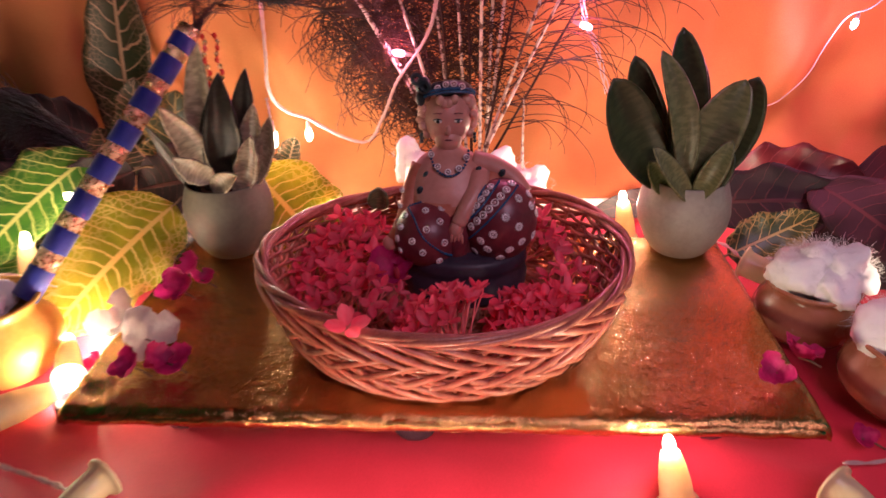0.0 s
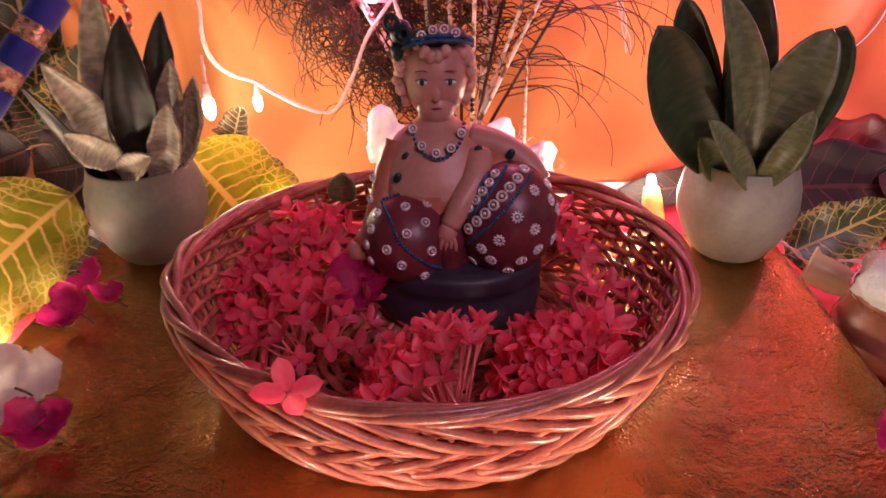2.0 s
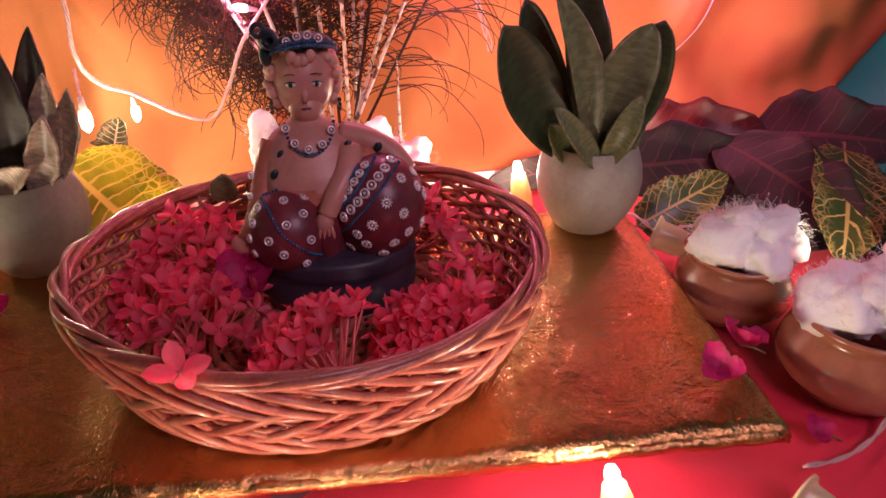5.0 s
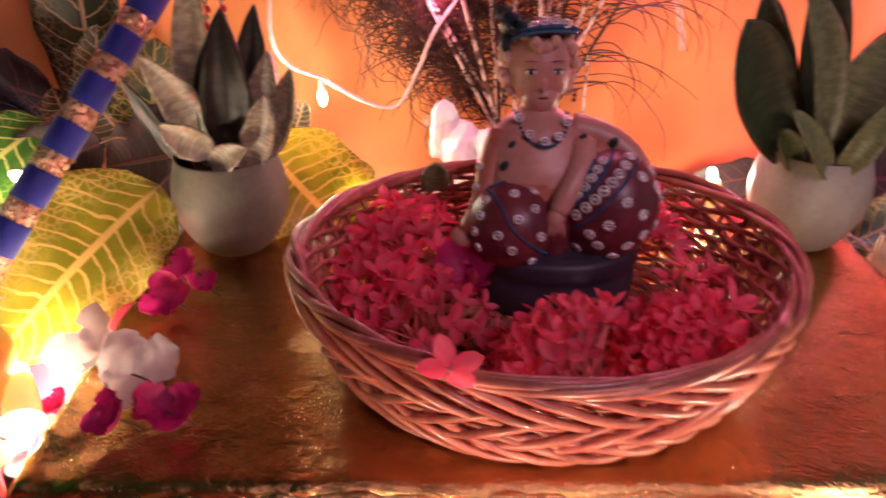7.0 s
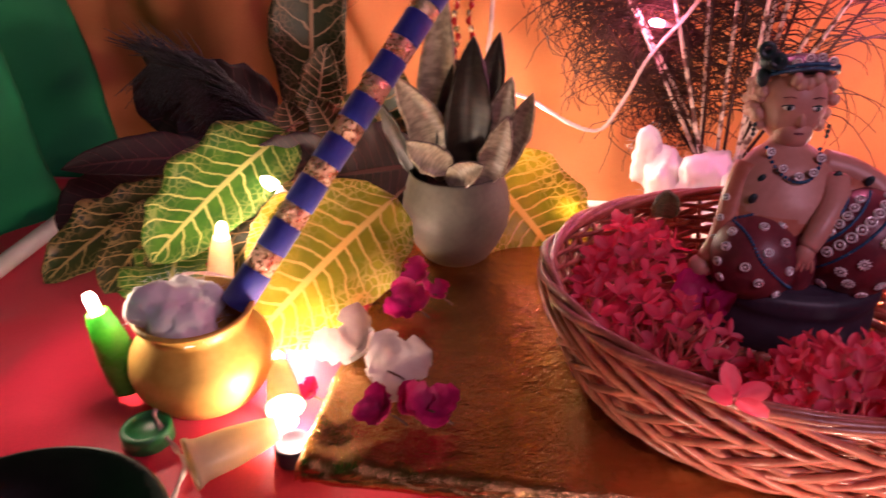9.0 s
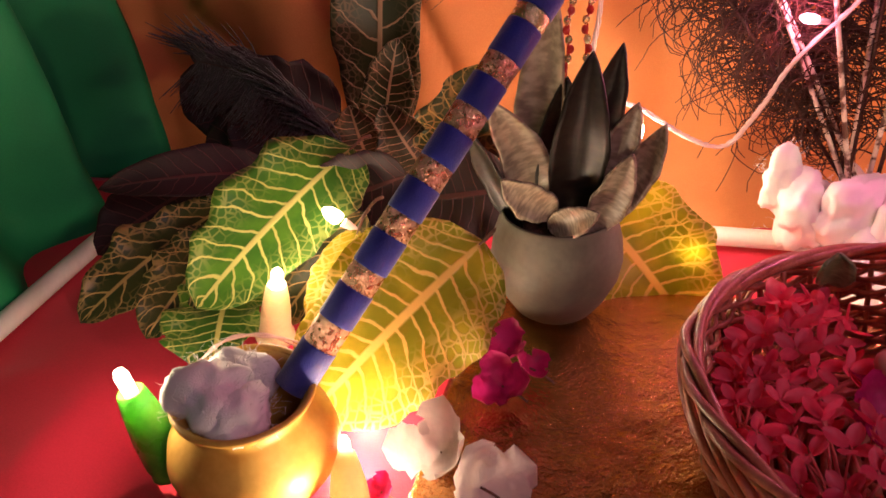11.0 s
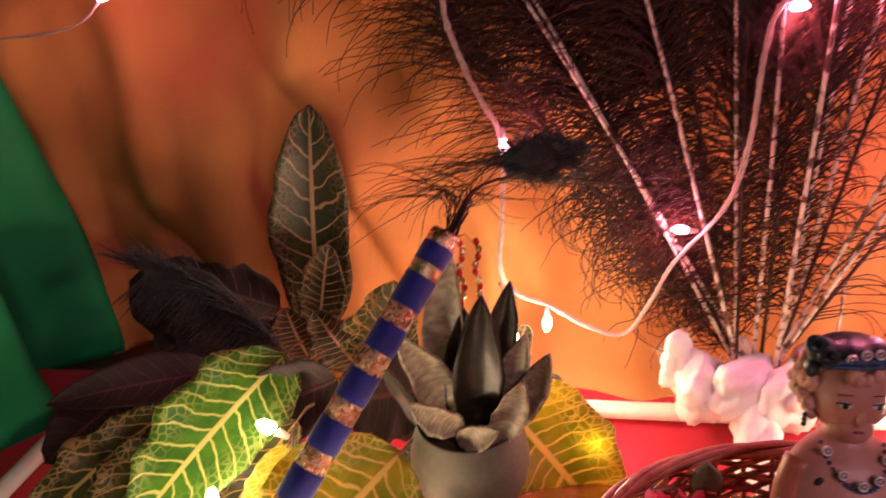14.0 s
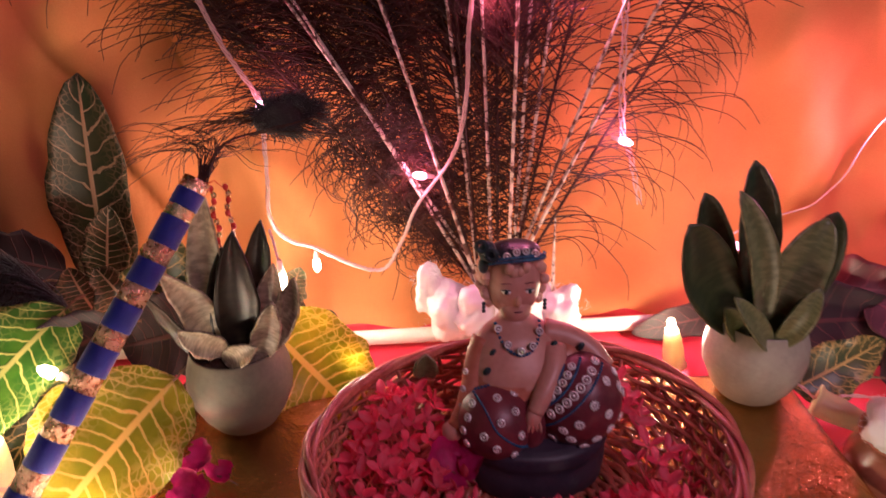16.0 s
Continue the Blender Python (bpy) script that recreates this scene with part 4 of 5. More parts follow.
    for place, r in (((-0.0105, 0.4850, 0.1735), 0.0040), ((-0.0055, 0.4835, 0.1690), 0.0042)):
        lathe(bm, ((r * 0.48, 0), (r * 0.95, 0.0006), (r, 0.0018), (r * 0.75, 0.0026), (r * 0.42, 0.0018)), Matrix.Translation(Vector(place) - o) @ pose(0, 0, 0, 80, 0, -10), 18, DARK)
    for place in ((-0.0060, 0.4690, 0.1165), (0.0270, 0.4690, 0.1195), (-0.0100, 0.4640, 0.1085), (0.0420, 0.4690, 0.1175)):
        add(place, (0.0021, 0.0014, 0.0028), DARK, 0, 25, 0, u=8, v=6)
    for x, z in ((-0.0090, 0.1375), (0.0250, 0.1375)):
        for k in range(3):
            add((x, 0.4865, z - 0.0024 * k), (0.0012,) * 3, DARK, u=6, v=5)
    ob = part("figurine", bm, [M[k] for k in ("skin", "hair", "robe", "base_dark", "blue_bead", "silver", "dark_bead", "body", "white_figure")])
    ob.location = o
    tagged(ob, "painted clay seated figurine with studded dark robe in the basket", "figurine")


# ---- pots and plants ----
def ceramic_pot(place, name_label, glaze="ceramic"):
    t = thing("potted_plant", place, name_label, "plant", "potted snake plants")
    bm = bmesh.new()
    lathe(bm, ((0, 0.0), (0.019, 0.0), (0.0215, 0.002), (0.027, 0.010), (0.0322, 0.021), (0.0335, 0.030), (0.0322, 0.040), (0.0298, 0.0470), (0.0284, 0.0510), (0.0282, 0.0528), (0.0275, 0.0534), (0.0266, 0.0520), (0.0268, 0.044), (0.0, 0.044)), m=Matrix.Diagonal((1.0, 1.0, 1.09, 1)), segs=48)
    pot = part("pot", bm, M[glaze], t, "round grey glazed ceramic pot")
    bm = bmesh.new()
    lathe(bm, ((0.0266, 0.0485), (0.015, 0.051), (0.0, 0.052)), segs=24)
    for v in bm.verts:
        v.co.z += 0.0015 * noise.noise(v.co * 300)
    part("soil", bm, M["soil"], pot)
    return t


def snake_plants():
    place = (0.1805, 0.533, 0.0297)
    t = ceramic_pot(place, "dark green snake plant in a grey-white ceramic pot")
    for base, tip, width, face, bend, sway, kind in (
        ((0.168, 0.530, 0.074), (0.118, 0.522, 0.162), 0.038, (0.25, -1, 0.15), -0.06, -0.02, "snake_dark"),
        ((0.172, 0.544, 0.074), (0.137, 0.548, 0.171), 0.027, (0.2, -1, 0.1), -0.04, -0.02, "snake_dark"),
        ((0.180, 0.548, 0.074), (0.170, 0.556, 0.188), 0.028, (0, -1, 0.1), 0.0, 0.03, "snake_dark"),
        ((0.184, 0.550, 0.074), (0.186, 0.558, 0.166), 0.020, (0, -1, 0.1), 0.0, 0.0, "snake_dark"),
        ((0.190, 0.536, 0.074), (0.221, 0.540, 0.157), 0.030, (-0.35, -1, 0.15), -0.08, 0.05, "snake_dark"),
        ((0.181, 0.524, 0.074), (0.209, 0.530, 0.158), 0.034, (-0.15, -1, 0.2), 0.04, -0.06, "snake_light"),
        ((0.172, 0.522, 0.074), (0.151, 0.532, 0.178), 0.020, (0.1, -1, 0.1), 0.05, 0.07, "snake_light"),
        ((0.180, 0.514, 0.074), (0.146, 0.508, 0.119), 0.015, (0.35, -1, 0.5), 0.10, -0.06, "snake_light"),
        ((0.180, 0.514, 0.074), (0.197, 0.505, 0.124), 0.016, (-0.3, -1, 0.4), 0.12, 0.0, "snake_light"),
        ((0.166, 0.522, 0.074), (0.148, 0.520, 0.104), 0.016, (0.3, -1, 0.2), 0.02, 0.0, "snake_light"),
        ((0.190, 0.522, 0.074), (0.203, 0.518, 0.112), 0.016, (-0.3, -1, 0.2), 0.06, 0.0, "snake_dark"),
    ):
        bm = bmesh.new()
        blade(bm, *local((base, tip), place), width, face, bend, 0.20, 0.06, (0.80, 0.64), seed=tip[0] * 90, sway=sway, nx=10, ny=22)
        ob = part("leaf", bm, M[kind], t)
        thick(ob, 0.0014)
    place = (-0.160, 0.539, 0.0297)
    t = ceramic_pot(place, "dry greyish snake plant in an olive-grey ceramic pot, darkened for shade", "ceramic_shaded")
    for base, tip, width, face, bend, sway, kind in (
        ((-0.168, 0.547, 0.076), (-0.167, 0.552, 0.187), 0.025, (-0.1, -1, 0.1), 0.0, -0.03, "snake_grey"),
        ((-0.156, 0.536, 0.076), (-0.149, 0.532, 0.168), 0.026, (0.2, -1, 0.1), 0.03, 0.0, "snake_black"),
        ((-0.162, 0.542, 0.076), (-0.160, 0.546, 0.152), 0.024, (0.3, -1, 0.1), 0.0, 0.0, "snake_black"),
        ((-0.152, 0.548, 0.076), (-0.136, 0.552, 0.166), 0.020, (0.2, -1, 0.1), 0.0, 0.0, "snake_black"),
        ((-0.166, 0.536, 0.078), (-0.193, 0.528, 0.146), 0.022, (0.2, -1, 0.3), -0.05, 0.05, "snake_grey"),
        ((-0.176, 0.532, 0.074), (-0.203, 0.522, 0.136), 0.014, (-0.5, -1, 0.3), -0.08, -0.06, "snake_black"),
        ((-0.160, 0.524, 0.092), (-0.186, 0.518, 0.112), 0.019, (-0.1, -1, 0.30), 0.04, 0.0, "snake_grey"),
        ((-0.164, 0.522, 0.086), (-0.141, 0.514, 0.100), 0.015, (0.1, -1, 0.3), 0.05, 0.0, "snake_grey"),
        ((-0.148, 0.537, 0.076), (-0.116, 0.526, 0.139), 0.018, (-0.2, -1, 0.1), -0.08, 0.05, "snake_grey"),
        ((-0.150, 0.540, 0.076), (-0.128, 0.532, 0.146), 0.020, (0.1, -1, 0.1), -0.03, 0.03, "snake_grey"),
        ((-0.148, 0.526, 0.078), (-0.129, 0.518, 0.128), 0.018, (0.2, -1, 0.1), -0.03, 0.04, "snake_grey"),
    ):
        bm = bmesh.new()
        blade(bm, *local((base, tip), place), width, face, bend, 0.20, 0.22, (0.74, 0.86), seed=tip[0] * 90, twist=0.2, sway=sway, nx=10, ny=22)
        ob = part("leaf", bm, M[kind], t)
        thick(ob, 0.0012)


def flute():
    a, b = Vector((-0.2640, 0.4335, 0.050)), Vector((-0.1665, 0.5445, 0.1955))
    t = thing("bamboo_flute", a, "flute wrapped in blue ribbon and copper glitter bands", "flute")
    way = b - a
    turn = way.to_track_quat("Z", "Y").to_matrix().to_4x4()
    length, r = way.length, 0.0080
    cuts = (0.0, 0.105, 0.165, 0.245, 0.295, 0.375, 0.425, 0.500, 0.550, 0.625, 0.680, 0.750, 0.800, 0.880, 0.915, 0.965, 1.0)
    for k, (p, q) in enumerate(zip(cuts, cuts[1:])):
        bm = bmesh.new()
        wide = r + (0.0003 if k % 2 == 0 else 0.0)
        if k == len(cuts) - 2:
            prof = ((wide, p * length), (wide, q * length), (r * 0.72, q * length), (r * 0.7, q * length - 0.01), (0, q * length - 0.01))
        elif k == 0:
            prof = ((0, 0.008), (r * 0.7, 0.008), (r * 0.72, 0.0), (wide, 0.0), (wide, q * length))
        else:
            prof = ((r * 0.8, p * length), (wide - 0.0002, p * length), (wide, p * length + 0.0006), (wide, q * length - 0.0006), (wide - 0.0002, q * length), (r * 0.8, q * length))
        lathe(bm, prof, turn, 28)
        part("ribbon_band" if k % 2 == 0 else "glitter_band", bm, M["blue"] if k % 2 == 0 else (M["gold_tape"] if k > 12 else M["copper"]), t, "blue ribbon" if k % 2 == 0 else "copper glitter tape")
    # two bead tassels at the upper end
    top = b - a
    for dx, dy, n in ((0.006, 0.002, 9), (0.014, 0.004, 8)):
        bm = bmesh.new()
        for i in range(n):
            c = top + Vector((dx + 0.0012 * math.sin(i * 1.3), dy, -0.006 - 0.0042 * i))
            ball(bm, egg(c, (0.0017, 0.0017, 0.0021)), i % 2, 8, 6)
        tube(bm, [top + Vector((0, 0, -0.004)), top + Vector((dx * 0.6, dy, -0.002)), top + Vector((dx, dy, -0.008)), top + Vector((dx, dy, -0.006 - 0.0042 * n))], 0.0004, sides=4)
        part("bead_tassel", bm, [M["bead_red"], M["gold_tape"]], t, "red and gold beads")


def turned_pot(name, place, label, material, r, h, mouth, category="pot", group=""):
    t = thing(name, place, label, category, group)
    bm = bmesh.new()
    lathe(bm, ((0, 0), (r * 0.55, 0), (r * 0.72, h * 0.05), (r * 0.95, h * 0.28), (r, h * 0.45), (r * 0.94, h * 0.62), (mouth * 0.98, h * 0.82), (mouth * 0.93, h * 0.88), (mouth * 1.08, h * 0.97), (mouth * 1.06, h), (mouth * 0.95, h * 0.97), (mouth * 0.84, h * 0.86), (r * 0.85, h * 0.55), (0, h * 0.45)), segs=48)
    body = part("body", bm, material, t)
    bm = bmesh.new()
    tube(bm, [Vector((mouth * 1.05 * math.cos(2 * math.pi * k / 48), mouth * 1.05 * math.sin(2 * math.pi * k / 48), h * 0.985)) for k in range(48)], 0.0016, sides=8, closed=True)
    part("rim", bm, material, body)
    return t


def cotton(place, lumps, label, wisps=26, ragged=0.55):
    t = thing("cotton_wool", place, label, "cotton", "tufts of cotton wool")
    bm = bmesh.new()
    rng = random.Random(int(abs(place[0]) * 5000))
    for c, size in lumps:
        made = bmesh.ops.create_icosphere(bm, subdivisions=4, radius=1.0, matrix=egg(c, size, 0, rng.uniform(-20, 20), rng.uniform(0, 90)))
        for v in made["verts"]:
            d = (v.co - Vector(c)).normalized()
            v.co += d * (ragged * min(size) * (noise.fractal(v.co * 60 + Vector(place) * 30, 0.9, 2.1, 5) + 0.9 * abs(noise.noise(v.co * 50))) + 0.0012 * noise.noise(v.co * 420))
    tuft = part("tuft", bm, M["cotton"], t)
    runs = []
    for c, size in lumps:
        for k in range(wisps):
            d = Vector((rng.gauss(0, 1), rng.gauss(0, 1), abs(rng.gauss(0, 1)))).normalized()
            p = Vector(c) + Vector([a * b for a, b in zip(d, size)]) * 0.97
            q = p + d * rng.uniform(0.002, 0.005) + Vector((rng.uniform(-1, 1), rng.uniform(-1, 1), rng.uniform(-1, 1))) * 0.003
            e = q + Vector((rng.uniform(-1, 1), rng.uniform(-1, 1), rng.uniform(-1, 1))) * 0.004
            runs.append(([p, q, e], 0.00013, 0.00006))
    strands("fibre_fuzz", runs, M["cotton"], tuft)


def bulb_and_cover(place, foot, material, label, mouth=0.011, neck=0.005, glow_key="warm_glow"):
    """A lamp at the narrow end of a flared plastic cover whose wide mouth stands at foot."""
    place, foot = Vector(place), Vector(foot)
    t = thing("fairy_light", foot, label, "light", "fairy lights")
    way = place - foot
    turn = way.to_track_quat("Z", "Y").to_matrix().to_4x4()
    n = way.length
    bm = bmesh.new()
    lathe(bm, ((mouth * 0.86, 0.0005), (mouth, 0), (mouth * 0.97, 0.0016), (mouth * 0.90, n * 0.05), (neck * 1.70, n * 0.11), (neck * 1.60, n * 0.40), (neck * 1.30, n * 0.68), (neck, n * 0.86), (neck * 0.8, n * 0.86), (neck * 0.9, n * 0.6), (mouth * 0.75, n * 0.10), (mouth * 0.86, 0.0005)), turn, 24)
    part("cover", bm, material, t)
    bm = bmesh.new()
    lathe(bm, ((0.0026, n * 0.80), (0.0030, n * 0.9), (0.0032, n + 0.001), (0.0022, n + 0.0038), (0, n + 0.0046)), turn, 16)
    part("bulb", bm, M[glow_key], t, "glowing bulb").visible_shadow = False
    return t


# ---- lights on their wires ----
def bare_bulb(place, glow_key, down=(0, 0, -1), size=1.0):
    t = thing("fairy_light", place, "small glowing bulb on the string of lights", "light", "fairy lights")
    turn = Vector(down).to_track_quat("Z", "Y").to_matrix().to_4x4() @ Matrix.Scale(size, 4)
    bm = bmesh.new()
    lathe(bm, ((0, -0.0035), (0.0020, -0.003), (0.0026, 0.0), (0.0022, 0.0035), (0.0009, 0.0055), (0, 0.0060)), turn, 14)
    bulb = part("bulb", bm, M[glow_key], t, "glowing bulb")
    bulb.visible_shadow = False
    bm = bmesh.new()
    lathe(bm, ((0, -0.0092), (0.0012, -0.009), (0.0017, -0.0045), (0.0017, -0.0028), (0, -0.0028)), turn, 10)
    part("socket", bm, M["wire"], bulb)


def string_wire(points, strands, label, spread=0.0012, turns=0.9):
    t = thing("light_string", points[0], label, "wire", "light strings")
    n = max(24, 10 * len(points))
    mid = spline(local(points, points[0]), n)
    for k in range(strands):
        bm = bmesh.new()
        pts = []
        for i, p in enumerate(mid):
            a = turns * i + 2 * math.pi * k / strands
            w = spread * (1 + 0.6 * noise.noise((i * 0.21, k * 3.0, points[0][0] * 9)))
            pts.append(p + Vector((w * math.cos(a), w * math.sin(a), 0.4 * w * math.sin(a + 1))))
        tube(bm, pts, 0.00068, sides=5)
        part("strand", bm, M["wire"], t)


def lights():
    for key in ("back_left", "hanging", "middle"):
        bare_bulb(BULBS[key][0], "warm_glow", size=1.6 if key == "back_left" else 1.25)
    bare_bulb(BULBS["leaf"][0], "warm_glow", (-0.5, -0.3, 0.6), 1.6)
    bare_bulb(BULBS["under_leaf"][0], "warm_glow", (1, 0, 0.1))
    bulb_and_cover(BULBS["beside_pot"][0], (-0.232, 0.404, 0.0105), M["cream"], "cream plastic flower light lying beside the yellow pot", 0.010, 0.005)
    bare_bulb(BULBS["cotton"][0], "warm_glow", (0, -1, 0.1))
    bare_bulb(BULBS["front_hidden"][0], "warm_glow", (0.3, -0.2, 0.9), 1.3)
    bare_bulb(BULBS["front_hidden_two"][0], "warm_glow", (0.3, -0.2, 0.9), 1.3)
    bulb_and_cover(BULBS["statuette"][0], (0.320, 0.386, 0.001), M["cream"], "cream plastic flower light standing beside the clay pot", 0.010)
    for key, way in (("pink_mid", (-1, -0.2, 0.2)), ("pink_right", (1, -0.3, -0.3)), ("pink_left", (0.1, -0.4, -1)), ("pink_far_right", (-0.4, -0.5, -0.5)),
                     ("pink_top", (1, -0.3, 0)), ("pink_top_right", (0.6, -0.4, -0.3)), ("pink_top_left", (-0.5, -0.5, -0.3)), ("pink_behind", (0, -1, 0))):
        bare_bulb(BULBS[key][0], "pink_glow", way, 1.15)
    bulb_and_cover(BULBS["back_right"][0], (0.158, 0.600, 0.004), M["cream"], "cream plastic flower light standing behind the basket", 0.010)
    bulb_and_cover(BULBS["cone_left"][0], (-0.309, 0.508, 0.014), M["cream"], "cream plastic flower light standing among the leaves", 0.011)
    bulb_and_cover(BULBS["green"][0], (-0.324, 0.420, 0.004), M["green_plastic"], "green plastic flower light standing behind the yellow pot", 0.010, 0.006)
    bulb_and_cover(BULBS["front"][0], (0.124, 0.310, 0.001), M["cream"], "cream plastic flower light standing on the red cloth", 0.011)
    bulb_and_cover(BULBS["lying"][0], (-0.262, 0.360, 0.0125), M["cream"], "cream plastic flower light lying on the red cloth", 0.0125, 0.006)
    bulb_and_cover((-0.188, 0.286, 0.010), (-0.170, 0.318, 0.0120), M["cream"], "unlit cream plastic flower cover lying on the cloth", 0.0115, 0.005, "cream")
    bulb_and_cover((0.215, 0.285, 0.010), (0.200, 0.312, 0.0120), M["cream"], "unlit cream plastic flower cover lying on the cloth", 0.0115, 0.005, "cream")
    bulb_and_cover((0.262, 0.505, 0.010), (0.230, 0.530, 0.0180), M["cream"], "unlit cream plastic flower cover leaning among dark leaves", 0.0130, 0.006, "cream")
    string_wire([(-0.178, 0.652, 0.300), (-0.176, 0.652, 0.282), (-0.162, 0.652, 0.245), (-0.146, 0.652, 0.213), (-0.147, 0.654, 0.160), (-0.149, 0.655, 0.122), (-0.137, 0.655, 0.104), (-0.117, 0.655, 0.096), (-0.090, 0.655, 0.080), (-0.066, 0.655, 0.075), (-0.050, 0.655, 0.100), (-0.037, 0.655, 0.129), (-0.010, 0.652, 0.168), (0.000, 0.652, 0.210), (0.004, 0.652, 0.275), (0.022, 0.652, 0.310), (0.030, 0.655, 0.40)], 4, "twisted clear pinkish wires of the light string")
    string_wire([(0.090, 0.655, 0.40), (0.098, 0.655, 0.300), (0.110, 0.655, 0.275), (0.113, 0.655, 0.233), (0.119, 0.660, 0.180), (0.135, 0.680, 0.150), (0.150, 0.690, 0.105)], 3, "clear pinkish wires hanging beside the feathers", 0.002, 0.5)
    string_wire([(0.420, 0.700, 0.240), (0.377, 0.695, 0.180), (0.352, 0.698, 0.165), (0.333, 0.700, 0.120), (0.310, 0.700, 0.093), (0.272, 0.700, 0.080), (0.235, 0.690, 0.072)], 1, "thin clear wire hanging in front of the curtain", 0.0006, 0.5)
    string_wire([(-0.520, 0.690, 0.280), (-0.450, 0.692, 0.285), (-0.420, 0.692, 0.300), (-0.400, 0.692, 0.330), (-0.380, 0.694, 0.40)], 2, "clear pinkish wires across the dark corner", 0.0014, 0.5)
    string_wire([(-0.118, 0.655, 0.093), (-0.118, 0.655, 0.097)], 1, "short lead of the hanging bulb", 0.0, 0.0)
    string_wire([(-0.139, 0.612, 0.101), (-0.142, 0.622, 0.109), (-0.149, 0.645, 0.118)], 2, "thin lead of a bulb behind the dry plant", 0.0006)
    string_wire([(-0.260, 0.345, 0.004), (-0.245, 0.338, 0.003), (-0.225, 0.330, 0.003), (-0.205, 0.322, 0.004), (-0.188, 0.312, 0.008)], 2, "thin clear wires lying on the red cloth", 0.0007, 0.4)
    string_wire([(0.124, 0.300, 0.003), (0.140, 0.297, 0.003), (0.155, 0.300, 0.003), (0.175, 0.298, 0.003), (0.200, 0.302, 0.005)], 2, "thin clear wires lying on the red cloth", 0.0009, 0.4)
    string_wire([(0.215, 0.330, 0.008), (0.238, 0.335, 0.004), (0.262, 0.345, 0.004), (0.285, 0.360, 0.012), (0.310, 0.380, 0.020)], 2, "thin clear wires lying on the red cloth", 0.0007, 0.4)
    string_wire([(-0.320, 0.430, 0.020), (-0.322, 0.446, 0.036), (-0.308, 0.458, 0.050), (-0.290, 0.470, 0.046), (-0.268, 0.480, 0.028)], 2, "thin clear wires looping behind the yellow pot", 0.0008, 0.4)
    string_wire([(-0.292, 0.400, 0.016), (-0.294, 0.390, 0.012), (-0.280, 0.378, 0.004), (-0.270, 0.368, 0.003), (-0.266, 0.345, 0.003)], 2, "thin clear wires over the green cap", 0.0008, 0.4)
    string_wire([(0.236, 0.524, 0.020), (0.250, 0.528, 0.022), (0.270, 0.520, 0.024), (0.290, 0.512, 0.020)], 2, "thin clear wires by the dark leaves", 0.0008, 0.4)
    string_wire([(0.200, 0.575, 0.012), (0.210, 0.560, 0.022), (0.222, 0.545, 0.024), (0.232, 0.532, 0.018)], 2, "thin clear wires by the potted plant", 0.0008, 0.4)


